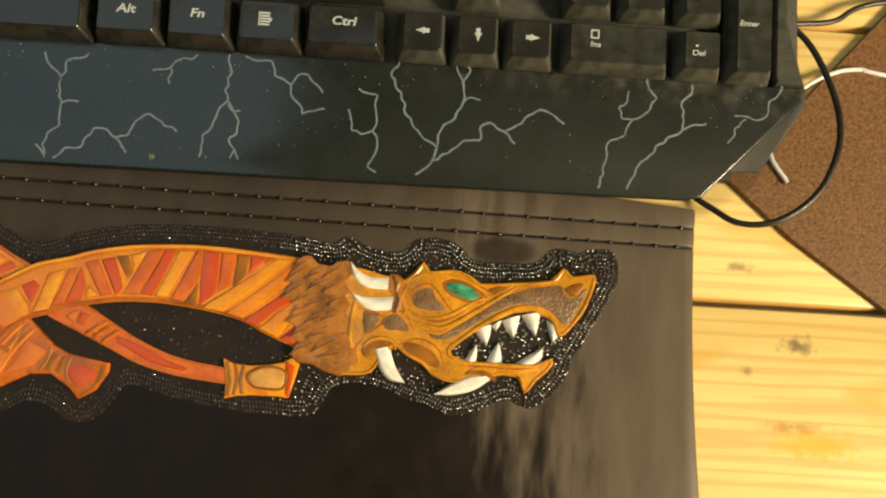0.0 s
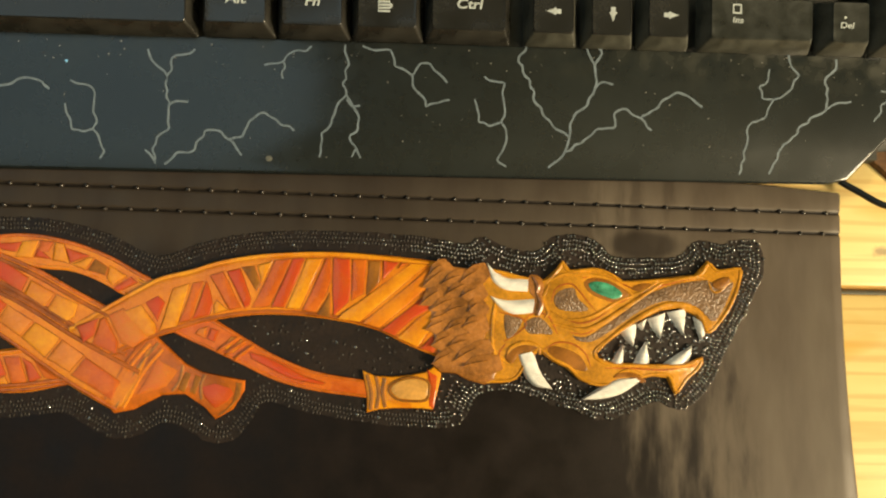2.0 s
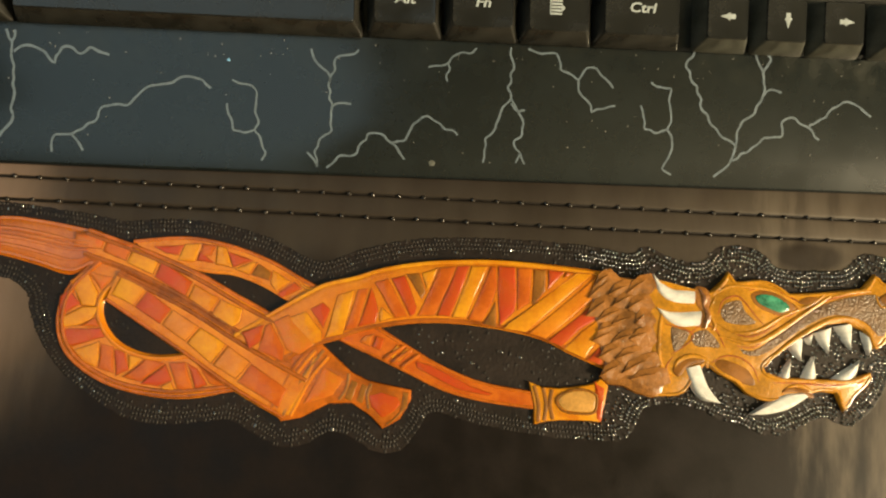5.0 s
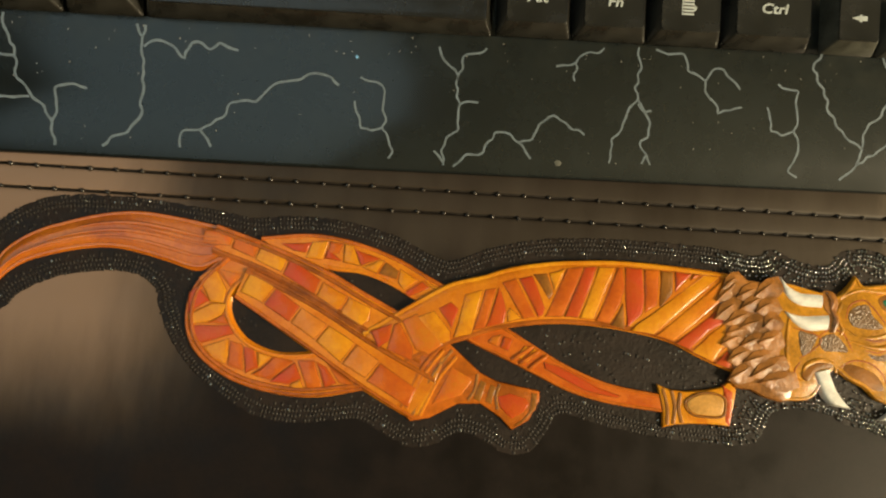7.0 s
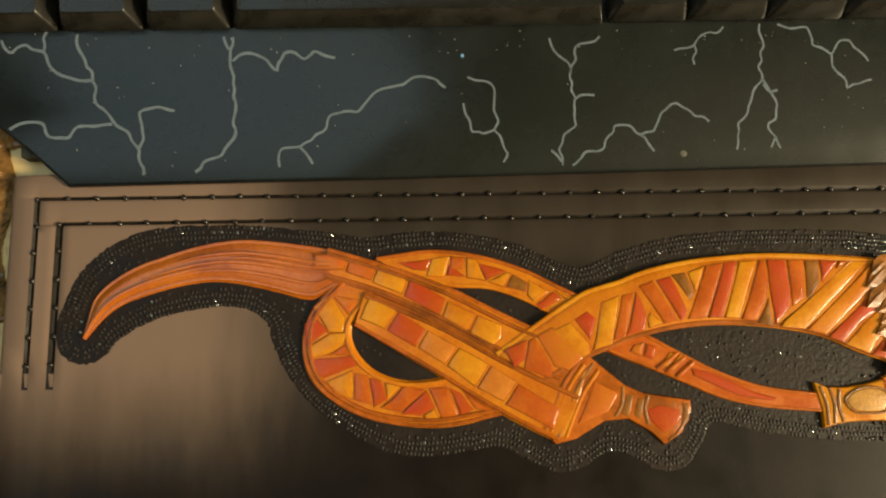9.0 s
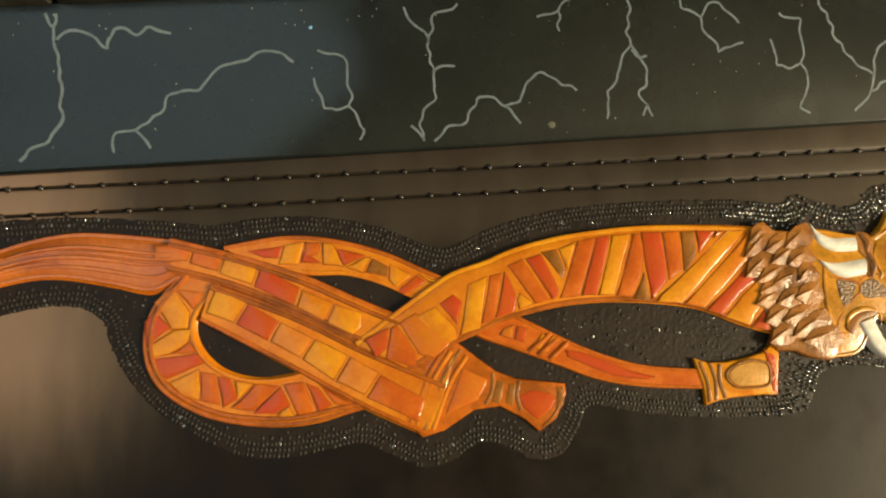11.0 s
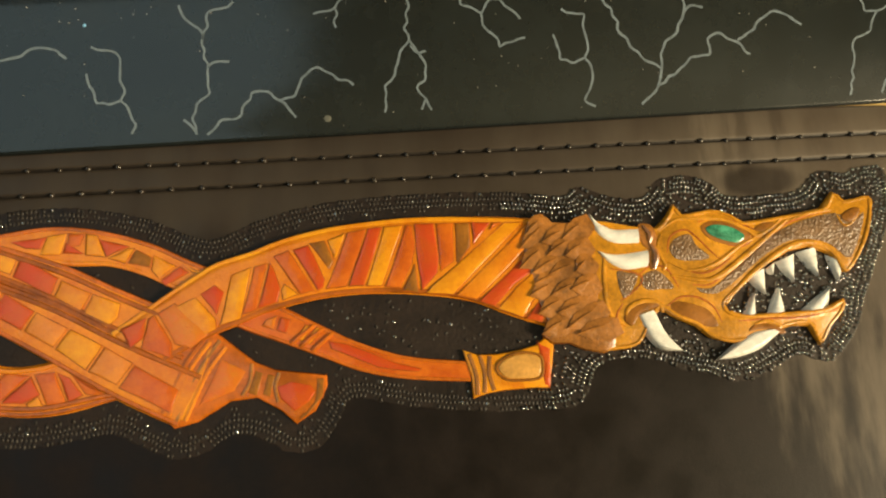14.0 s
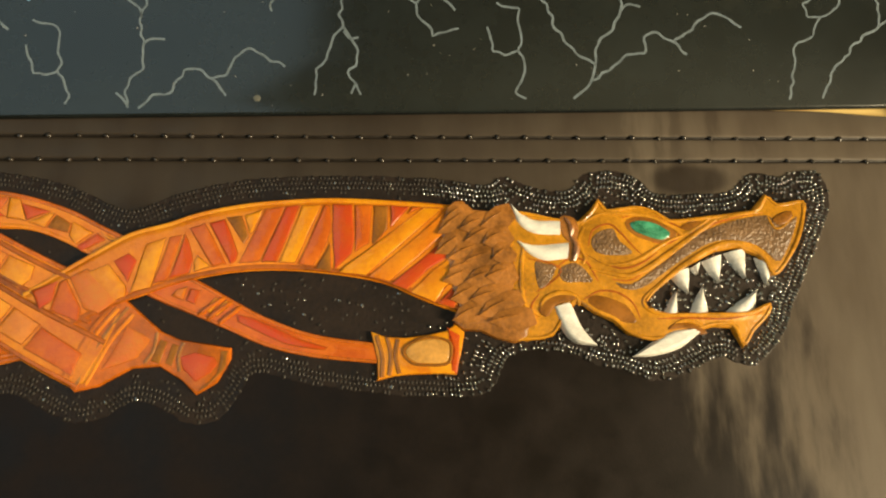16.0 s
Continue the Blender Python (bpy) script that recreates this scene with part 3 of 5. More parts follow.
ARCH_FIELDS = (
    (RED, [(-191.8, 18.9), (-183.4, 19.8), (-184.9, 16.8), (-188.3, 17.2)]),
    (YELLOW, [(-182.8, 20.0), (-178.1, 20.5), (-179.6, 15.1), (-184.3, 15.5)]),
    (ORANGE, [(-177.4, 20.5), (-173.7, 20.2), (-174.8, 17.4), (-177.8, 16.9)]),
    (RED, [(-178.1, 18.1), (-173.8, 15.1), (-178.9, 15.3)]),
    (YELLOW, [(-173.1, 20.1), (-170.4, 19.6), (-168.2, 14.1), (-173.1, 14.8)]),
    (RED, [(-169.8, 18.6), (-162.4, 16.5), (-167.7, 14.1)]),
    (YELLOW, [(-162.5, 15.8), (-160.8, 15.8), (-163.0, 12.0), (-167.0, 13.5)]),
    (UMBER, [(-160.1, 15.3), (-156.3, 13.0), (-156.8, 10.6), (-162.1, 11.9)]),
    (YELLOW, [(-155.6, 13.4), (-150.3, 10.5), (-154.3, 7.5), (-156.1, 9.8)]),
    (RED, [(-153.7, 6.9), (-149.0, 10.2), (-146.9, 8.5), (-152.2, 5.6)]),
    (YELLOW, [(-148.0, 10.9), (-142.9, 8.0), (-145.8, 8.5)]),
)
for mat, pts in ARCH_FIELDS:
    field(mat, grown(pts, 1.1), 5.0, ob)

# the two straight straps of the knot
strap = Band([(-211.9, 23.4), (-191.8, 17.2), (-177.7, 11.9), (-165.2, 5.6), (-151.0, -1.2)], [(-212.7, 14.7), (-197.9, 10.2), (-180.2, 2.0), (-162.5, -7.9), (-147.5, -15.3)], z0=4.3, h=1.3)
ob = figure_band("strap", "long strap with red and orange fields", strap, rims=(0.06, 0.2, 0.88, 0.95), base=AMBER, edging=(RIM, EDGE_DYE, EDGE_DYE, EDGE_DYE))
STRAP_FIELDS = (
    (BLUSH, [(-215.5, 21.6), (-206.8, 20.3), (-207.4, 17.2), (-215.5, 18.0)]),
    (ORANGE, [(-206.1, 20.1), (-198.5, 18.4), (-199.8, 14.4), (-206.7, 17.0)]),
    (YELLOW, [(-197.9, 18.1), (-190.1, 14.4), (-191.2, 10.6), (-199.3, 14.1)]),
    (RED, [(-189.4, 14.3), (-179.6, 8.3), (-180.9, 4.7), (-190.6, 10.1)]),
    (YELLOW, [(-178.9, 7.8), (-171.3, 3.9), (-173.4, -0.0), (-180.2, 4.2)]),
    (YELLOW, [(-170.8, 3.6), (-163.9, 0.6), (-164.2, -2.5), (-166.5, -4.4), (-172.7, -0.5)]),
)
for mat, pts in STRAP_FIELDS:
    field(mat, wider(pts, -28, 1.25), 5.5, ob)
strap2 = Band([(-201.4, 11.1), (-180.2, 2.2), (-162.5, -7.5), (-142.3, -17.3)], [(-204.6, 1.6), (-184.1, -10.9), (-164.7, -23.0), (-149.3, -31.1)], z0=4.4, h=1.3)
ob = figure_band("strap", "long strap with red and peach fields", strap2, rims=(0.04, 0.12, 0.93), base=AMBER, edging=(EDGE_DYE, EDGE_DYE, RIM))
STRAP2_FIELDS = (
    (YELLOW, [(-201.0, 8.7), (-198.5, 8.5), (-193.2, 5.0), (-195.8, 1.3), (-202.6, 4.4)]),
    (RED, [(-192.7, 4.7), (-185.2, -0.2), (-187.6, -3.8), (-195.2, 0.8)]),
    (PEACH, [(-184.7, -0.5), (-176.8, -5.0), (-179.5, -8.6), (-186.9, -4.1)]),
    (YELLOW, [(-176.2, -5.3), (-168.1, -10.1), (-171.2, -14.7), (-179.0, -9.1)]),
    (PEACH, [(-167.6, -10.4), (-160.4, -15.0), (-163.5, -18.9), (-170.7, -15.0)]),
    (ORANGE, [(-159.9, -15.5), (-148.9, -22.3), (-150.3, -26.8), (-162.9, -19.6)]),
)
for mat, pts in STRAP2_FIELDS:
    field(mat, wider(pts, -32, 1.3), 5.6, ob)

# left foot
OUTLINES.append(ccw([(-138.6, -8.4), (-129.6, -15.9), (-124.4, -18.1), (-111.4, -20.2), (-111.3, -23.1), (-114.4, -29.1), (-119.4, -32.2), (-122.9, -28.8), (-129.1, -25.0), (-135.9, -25.4), (-144.0, -30.0), (-149.8, -31.3), (-156.1, -25.0), (-150.3, -11.3), (-141.3, -6.2)]))
foot = part("foot", slab(OUTLINES[-1], 4.0, 1.2, 0.7), RIM, panel, "orange foot with a red oval")
for pts, mat in (([(-138.2, -14.6), (-131.7, -17.9), (-134.6, -22.9), (-143.5, -26.1)], BLUSH), ([(-141.5, -11.9), (-140.1, -11.2), (-145.1, -26.0), (-147.4, -29.4), (-149.4, -29.5)], YELLOW),
                 ([(-129.5, -17.9), (-127.4, -18.8), (-129.1, -24.5), (-131.6, -23.7)], UMBER), ([(-126.4, -19.0), (-124.3, -19.6), (-125.7, -25.0), (-127.8, -24.4)], UMBER),
                 ([(-124.1, -22.5), (-120.4, -21.4), (-115.3, -22.5), (-114.2, -24.4), (-116.3, -27.1), (-119.7, -29.1), (-123.2, -25.8)], RED), ([(-113.9, -20.8), (-111.9, -21.0), (-112.4, -25.7), (-116.1, -29.7), (-118.6, -31.2), (-114.5, -26.7)], UMBER)):
    field(mat, pts, 5.25, foot)
for pts in ([(-138.5, -9.7), (-144.0, -17.6), (-149.4, -30.0)], [(-130.4, -16.3), (-131.0, -21.0), (-132.9, -24.1)], [(-123.5, -18.9), (-124.5, -22.3), (-123.9, -26.4)]):
    part("rim", tube([(x, y, 5.15) for x, y in pts], 0.5, n=16, flat=0.6), SCALE, foot)

for dx, dy, dye in ((-2.0, 0.7, AMBER), (-3.7, 1.3, EDGE_DYE), (2.0, -0.9, AMBER)):
    part("rim", tube([(x + dx, y + dy, 5.2) for x, y in ((-139.0, -10.6), (-144.0, -17.6), (-149.0, -28.6))], 0.55, n=16, flat=0.6), dye, foot)

# hind leg and boot
leg = Band([(-125.3, -0.4), (-120.8, -2.6), (-111.1, -8.0), (-102.2, -12.5), (-89.9, -16.8), (-73.3, -19.2)], [(-136.2, -5.3), (-132.7, -7.3), (-121.2, -12.0), (-112.5, -15.7), (-101.9, -20.1), (-89.7, -22.7), (-73.2, -24.3)], h=1.2)
ob = figure_band("leg", "slim orange leg with a red field", leg, rims=(0.08, 0.92), rim_r=0.5, base=ORANGE)
for mat, pts in ((RED, [(-110.6, -11.5), (-106.0, -12.5), (-93.1, -18.3), (-86.5, -20.2), (-87.8, -21.0), (-97.9, -19.3), (-110.0, -13.7)]),
                 (BLUSH, [(-126.4, -4.7), (-123.7, -4.1), (-124.6, -8.0), (-128.0, -6.6)]), (RED, [(-123.0, -4.4), (-120.2, -5.2), (-121.4, -8.9), (-124.0, -8.1)]),
                 (YELLOW, [(-116.4, -6.9), (-114.6, -7.6), (-117.4, -11.2), (-119.0, -10.4)]), (YELLOW, [(-113.6, -7.6), (-111.9, -8.6), (-115.6, -12.2), (-116.8, -11.4)])):
    field(mat, pts, 5.15, ob)
for s in (0.24, 0.28, 0.33):
    part("rim", tube([leg.at(s + 0.01 * u, u, 0.0) for u in np.linspace(0.05, 0.95, 7)], 0.55, n=14, flat=0.7), RIM, ob)
OUTLINES.append(ccw([(-75.5, -16.0), (-71.6, -17.4), (-66.3, -17.6), (-60.2, -16.8), (-55.8, -15.8), (-53.1, -14.0), (-50.8, -16.2), (-51.7, -21.3), (-53.1, -27.3), (-56.6, -27.0), (-65.3, -27.2), (-69.7, -27.7), (-73.6, -28.8), (-73.7, -23.5)]))
boot = part("boot", slab(OUTLINES[-1], 4.1, 1.3, 0.7), YELLOW, panel, "orange boot with a cream oval")
part("field", slab(spline([(-66.5, -21.1), (-63.8, -18.9), (-59.2, -18.0), (-55.2, -19.1), (-54.9, -21.8), (-55.8, -24.1), (-60.0, -24.4), (-64.4, -23.9)], 24, True)[:-1], 5.2, 0.45, 0.4), CREAM, boot)
field(RED, [(-55.5, -14.9), (-52.0, -16.9), (-52.2, -22.0), (-52.9, -27.1), (-55.0, -26.8), (-53.9, -21.1)], 5.35, boot)
part("cut_line", tube([(x, y, 5.6) for x, y in ((-67.0, -21.1), (-64.0, -18.5), (-59.2, -17.6), (-54.9, -18.8), (-54.4, -21.8), (-55.4, -24.5), (-60.0, -24.9), (-64.7, -24.3))], 0.35, n=40, flat=0.5, closed=True), UMBER, boot)
for pts in ([(-73.9, -17.2), (-72.4, -22.5), (-72.3, -27.9)], [(-71.1, -17.7), (-70.1, -22.4), (-70.5, -27.5)], [(-68.4, -18.1), (-68.9, -22.3), (-67.9, -27.0)]):
    part("rim", tube([(x, y, 5.35) for x, y in pts], 0.6, n=14, flat=0.6), SCALE, boot)

# neck
neck = Band([(-166.0, -6.4), (-156.3, 0.2), (-146.4, 6.8), (-139.8, 10.7), (-131.2, 13.1), (-122.7, 16.3), (-112.2, 18.7), (-103.5, 19.9), (-87.5, 21.0), (-69.6, 20.5), (-53.3, 19.3)], [(-151.8, -14.2), (-142.0, -9.1), (-133.6, -6.0), (-125.2, -2.9), (-113.1, -0.4), (-101.0, 0.4), (-86.9, -0.5), (-72.7, -3.0), (-62.1, -7.5), (-51.4, -11.5)], z0=4.7, h=1.4)
ob = figure_band("neck", "broad striped neck in red, orange and yellow", neck, rims=(0.04, 0.95), rim_r=0.8, base=AMBER, edging=(YELLOW, EDGE_DYE))
NECK_FIELDS = (
    (YELLOW, [(-135.6, 7.3), (-130.2, 9.1), (-133.0, -4.7), (-138.3, -6.1)]),
    (ORANGE, [(-129.4, 9.2), (-126.1, 10.0), (-129.1, -2.6), (-132.6, -3.4)]),
    (RED, [(-125.4, 10.1), (-124.4, 8.5), (-122.7, 3.2), (-123.5, -0.7), (-128.7, -2.2)]),
    (ORANGE, [(-124.5, 11.6), (-120.4, 13.2), (-113.9, 1.9), (-117.7, 1.1)]),
    (YELLOW, [(-121.7, 4.2), (-118.1, 1.1), (-122.2, -0.3), (-122.6, 2.4)]),
    (RED, [(-119.6, 13.3), (-115.2, 14.4), (-111.0, 4.8), (-111.8, 2.4), (-113.1, 1.9)]),
    (UMBER, [(-115.0, 14.7), (-110.8, 15.4), (-108.6, 9.6), (-109.8, 7.4)]),
    (YELLOW, [(-110.2, 15.6), (-105.2, 17.2), (-107.5, 10.8), (-108.3, 9.9)]),
    (ORANGE, [(-104.6, 17.3), (-99.7, 18.1), (-102.2, 10.5), (-105.4, 2.6), (-110.9, 2.1)]),
    (RED, [(-99.1, 18.2), (-95.3, 18.5), (-97.5, 11.9), (-100.8, 2.5), (-104.9, 2.5)]),
    (YELLOW, [(-94.7, 18.5), (-89.5, 18.7), (-93.0, 10.1), (-95.8, 2.2), (-100.1, 2.3)]),
    (ORANGE, [(-88.8, 18.7), (-87.3, 18.6), (-86.6, 12.9), (-87.5, 8.3), (-91.2, 1.4), (-95.2, 1.9)]),
    (UMBER, [(-86.9, 7.9), (-86.2, -0.3), (-90.8, 0.6)]),
    (RED, [(-86.5, 18.9), (-81.2, 18.9), (-80.3, 9.5), (-80.9, 4.9), (-85.4, 0.5), (-86.3, 9.0)]),
    (ORANGE, [(-80.6, 18.8), (-75.8, 18.7), (-76.4, 7.8), (-80.1, 5.3)]),
    (UMBER, [(-75.2, 18.6), (-71.3, 18.6), (-71.5, 11.9), (-75.0, 7.2), (-75.7, 7.9)]),
    (RED, [(-70.6, 18.6), (-65.6, 18.4), (-67.0, 16.4), (-70.8, 12.2)]),
    (ORANGE, [(-64.8, 18.4), (-62.4, 18.3), (-66.0, 16.2)]),
    (YELLOW, [(-61.6, 18.2), (-56.2, 18.2), (-77.1, -1.2), (-84.3, -0.4), (-82.8, 1.4)]),
    (AMBER, [(-55.5, 17.3), (-56.5, 10.3), (-58.6, 8.3), (-70.6, -2.8), (-76.3, -1.4)]),
    (RED, [(-57.9, 7.4), (-54.6, 4.3), (-60.3, 0.7), (-66.1, -5.0), (-70.2, -3.4)]),
    (YELLOW, [(-54.7, 4.0), (-52.5, 1.1), (-52.6, -2.0), (-55.7, -4.2), (-58.6, -8.4), (-65.2, -5.7), (-59.7, 0.2)]),
    (RED, [(-54.1, -4.3), (-52.8, -6.7), (-53.4, -10.0), (-57.9, -8.7)]),
    (RED, [(-143.4, 2.5), (-139.7, 4.8), (-137.3, 2.7), (-139.1, -3.2)]),
    (YELLOW, [(-150.0, -0.6), (-144.6, 1.8), (-139.4, -4.1), (-139.2, -7.0), (-142.1, -8.3)]),
    (RED, [(-163.4, -5.5), (-157.0, -3.0), (-157.5, -8.0), (-160.7, -10.6)]),
    (ORANGE, [(-156.5, -3.2), (-154.9, -2.2), (-150.2, -9.9), (-150.5, -13.7), (-158.1, -10.8)]),
    (BLUSH, [(-154.1, -1.9), (-149.8, 0.5), (-141.2, -8.1), (-145.6, -11.6), (-149.5, -10.2)]),
)
for mat, pts in NECK_FIELDS:
    field(mat, pts, 5.95, ob)

# ---- head ----
HEAD = ccw([(-41.5, 16.8), (-24.2, 15.5), (-18.7, 14.9), (-15.0, 18.3), (-12.7, 21.5), (-10.3, 18.5), (-1.9, 19.5), (3.7, 17.9), (7.4, 15.5), (17.7, 16.6), (31.1, 18.5), (35.5, 23.3), (38.8, 20.6), (46.9, 21.7), (46.3, 16.3), (43.0, 7.9), (36.9, 0.1), (34.1, -0.6), (31.5, 4.8), (25.9, 7.3), (19.3, 6.2), (9.8, 1.4), (1.3, -5.1), (-1.5, -7.8), (-0.7, -9.6), (3.9, -10.9), (15.0, -10.9), (26.2, -10.6), (33.2, -8.0), (31.7, -12.3), (27.8, -15.9), (23.9, -20.6), (21.3, -15.2), (16.7, -14.8), (11.1, -16.3), (0.1, -18.7), (-7.2, -16.8), (-10.8, -13.4), (-16.2, -10.9), (-19.8, -8.3), (-22.6, -10.2), (-27.1, -17.3), (-34.3, -18.6), (-41.0, -17.4), (-43.5, -1.9)])
OUTLINES.append(HEAD)
COLLAR = ccw([(-53.7, 18.4), (-48.5, 17.8), (-41.1, 17.2), (-38.1, 15.9), (-39.5, 12.4), (-39.0, 7.6), (-38.5, 2.8), (-37.1, -1.3), (-37.5, -6.7), (-34.8, -10.0), (-33.3, -14.0), (-34.2, -17.8), (-37.3, -19.2), (-42.5, -18.0), (-46.3, -16.1), (-51.0, -15.8), (-53.7, -13.8), (-52.0, -10.6), (-54.1, -4.3), (-55.0, 0.4), (-56.4, 6.8), (-57.4, 12.4)])
OUTLINES.append(COLLAR)
head = part("head", slab(HEAD, 4.3, 1.5, 0.9), FACE, panel, "snarling orange dragon head with ivory teeth")
collar = part("collar", slab(COLLAR, 4.2, 2.0, 0.8), SCALE, panel, "collar of overlapping brown scales")


def scale_mesh(tip, back, w, z):
    """One pointed scale: a leaf with a raised, crooked crease and its tip lifted clear of the next."""
    bm = bmesh.new()
    tip, back = np.array(tip), np.array(back)
    along = back - tip
    across = np.array((-along[1], along[0])) / np.linalg.norm(along) * w
    outline = [(-0.08, 0.02), (0.3, 0.46), (0.75, 0.56), (1.12, 0.42), (1.2, -0.3), (0.8, -0.55), (0.3, -0.4)]
    heights = (0.5, 0.34, 0.2, 0.05, -0.1, -0.05, 0.1)
    top, low = [], []
    for (a, b), h in zip(outline, heights):
        x, y = tip + along * (a + random.uniform(-0.04, 0.04)) + across * b
        top.append(bm.verts.new((x, y, z + h)))
        low.append(bm.verts.new((x, y, z - 0.7)))
    crease = [bm.verts.new((*(tip + along * a + across * b), z + h)) for a, b, h in ((0.12, 0.06, 0.62), (0.7, 0.2, 0.42))]
    n = len(top)
    for i in range(n):
        bm.faces.new((low[i], low[(i + 1) % n], top[(i + 1) % n], top[i]))
    for i, j, mids in ((0, 1, "a"), (1, 2, "ab"), (2, 3, "b"), (3, 4, "b"), (4, 5, "b"), (5, 6, "ba"), (6, 0, "a")):
        bm.faces.new([top[i], top[j]] + [crease["ab".index(c)] for c in reversed(mids)])
    bm.faces.new(low[::-1])
    bmesh.ops.triangulate(bm, faces=bm.faces[:])
    bend = [(tip[0] + along[0] * a + across[0] * b, tip[1] + along[1] * a + across[1] * b, z + h) for a, b, h in ((-0.08, 0.02, 0.5), (0.12, 0.08, 0.62), (0.42, 0.16, 0.55), (0.74, 0.2, 0.4))]
    tube(bend, 0.34, n=8, sides=6, flat=0.8, bm=bm, taper=0.6)
    return bm


for tip, back in (((-57.3, 10.8), (-49.2, 16.4)), ((-58.0, 5.0), (-50.0, 10.0)), ((-54.2, 3.8), (-45.8, 6.9)), ((-54.5, 0.4), (-46.8, 1.9)), ((-55.9, -2.7), (-48.9, -0.5)), ((-54.0, -7.7), (-46.2, -4.7)), ((-51.3, 11.9), (-43.7, 14.5)), ((-49.9, 8.5), (-42.0, 11.9)),
                  ((-45.4, 12.7), (-38.2, 16.6)), ((-49.9, 2.8), (-42.0, 4.5)), ((-45.2, 7.8), (-38.7, 10.4)), ((-49.6, -2.7), (-42.4, -0.7)), ((-44.3, -1.5), (-37.4, -0.2)), ((-48.5, -7.7), (-40.7, -6.3)), ((-46.5, -12.0), (-36.8, -7.7)), ((-53.5, -13.2), (-46.1, -10.2)),
                  ((-43.9, -13.8), (-33.8, -12.6)), ((-55.5, 14.7), (-50.2, 17.7)), ((-42.8, 3.3), (-38.2, 5.9))):
    part("scale", scale_mesh(tip, back, random.uniform(5.2, 6.4), 6.15 + 0.012 * (tip[0] + 58)), SCALE, collar, smooth=False)


def inlay(name, pts, z, h, mat, parent, n=28, edge=0.4, smooth_curve=True):
    p = spline(pts, n, True)[:-1] if smooth_curve else pts
    return part(name, slab(p, z, h, edge), mat, parent)


edge_line = inset(HEAD, 0.75)
part("edge_rim", tube([(x, y, 5.65) for x, y in edge_line], 0.55, n=260, sides=7, flat=0.8, closed=True), FACE, head)
for pts in ([(-22.6, 15.5), (-20.8, 13.1), (-21.2, 10.3)], [(-21.2, 10.3), (-19.7, 7.3), (-20.8, 3.0)]):
    part("horn_cuff", tube([(x, y, 5.9) for x, y in pts], 1.0, n=16, taper=0.5), SCALE, head)
for pts in ([(-16.4, 7.4), (-14.9, 12.0), (-10.4, 13.8), (-7.5, 11.7), (-4.2, 7.8), (-1.7, 5.0)], [(-33.2, 3.7), (-27.4, 2.6), (-24.3, 0.4), (-27.4, -2.9), (-31.4, -5.5)], [(-25.2, 1.6), (-21.6, 3.9), (-17.2, 2.9), (-14.3, -2.5)], [(-18.7, -7.6), (-14.3, -5.2), (-9.2, -5.6), (-5.2, -8.5), (-3.5, -12.8)],
            [(-10.3, -1.9), (-5.1, -2.1), (1.1, 2.0), (7.7, 6.8), (15.3, 12.3), (25.3, 15.9), (33.9, 17.5)], [(-6.3, 15.7), (-1.0, 16.8), (4.9, 15.2), (9.3, 11.3), (6.2, 8.3), (1.4, 8.7)], [(-14.2, 3.4), (-7.8, 1.2), (-2.3, 2.5), (2.8, 5.7)], [(-30.7, -6.0), (-32.9, -9.6), (-31.6, -14.2)],
            [(1.1, -12.7), (9.4, -12.5), (20.5, -12.6), (30.3, -10.9)], [(3.6, 16.6), (7.9, 14.0), (10.5, 12.7)]):
    part("cut_line", tube([(x, y, 5.78) for x, y in pts], 0.3, n=26, flat=0.5, taper=0.5), GROOVE, head)
inlay("snout_hide", [(-9.7, -2.7), (-5.1, -3.0), (1.4, 1.2), (8.0, 5.9), (15.7, 11.6), (25.3, 15.2), (33.9, 16.8), (36.7, 16.1), (38.5, 13.8), (42.0, 15.6), (44.0, 16.4), (41.2, 9.6), (37.1, 3.1), (35.2, 4.0), (31.6, 7.5), (26.0, 9.2), (19.4, 8.9), (11.7, 5.1), (2.3, -1.5), (-3.3, -4.7), (-7.9, -4.5)], 5.4, 0.5, HIDE, head, 60)
for pts in ([(-15.7, 8.7), (-13.5, 11.5), (-9.1, 12.5), (-7.6, 9.2), (-4.1, 5.5), (-9.7, 4.7), (-14.3, 5.6)], [(-31.6, 2.7), (-28.4, 2.5), (-25.5, 1.8), (-27.4, -2.5), (-30.5, -4.7)], [(-25.1, 0.7), (-20.0, 2.7), (-15.6, -2.4), (-19.5, -2.8), (-23.7, -2.6)]):
    inlay("hide_spot", pts, 5.4, 0.5, HIDE, head)
inlay("jaw_spot", [(-17.5, -7.0), (-14.0, -6.3), (-7.1, -8.9), (-4.6, -13.8), (-10.2, -13.2), (-16.4, -9.9)], 5.4, 0.45, UMBER, head)
inlay("nostril", [(36.3, 15.5), (39.6, 17.7), (42.5, 17.8), (41.4, 15.2), (38.5, 13.8)], 5.6, 0.5, UMBER, head)
inlay("brow_spot", [(9.7, 12.8), (13.0, 14.8), (16.7, 14.3), (14.8, 11.9)], 5.5, 0.5, UMBER, head)
inlay("eye_socket", [(-5.8, 14.6), (-1.6, 16.3), (4.7, 15.4), (8.8, 11.3), (5.6, 8.2), (-0.6, 9.3), (-4.4, 11.4)], 5.5, 0.4, UMBER, head)
inlay("eye", [(-4.3, 14.0), (-0.9, 14.8), (3.7, 13.6), (6.8, 11.0), (4.1, 9.3), (-0.4, 10.5), (-3.3, 12.0)], 5.7, 0.55, EMERALD, head, edge=1.0)
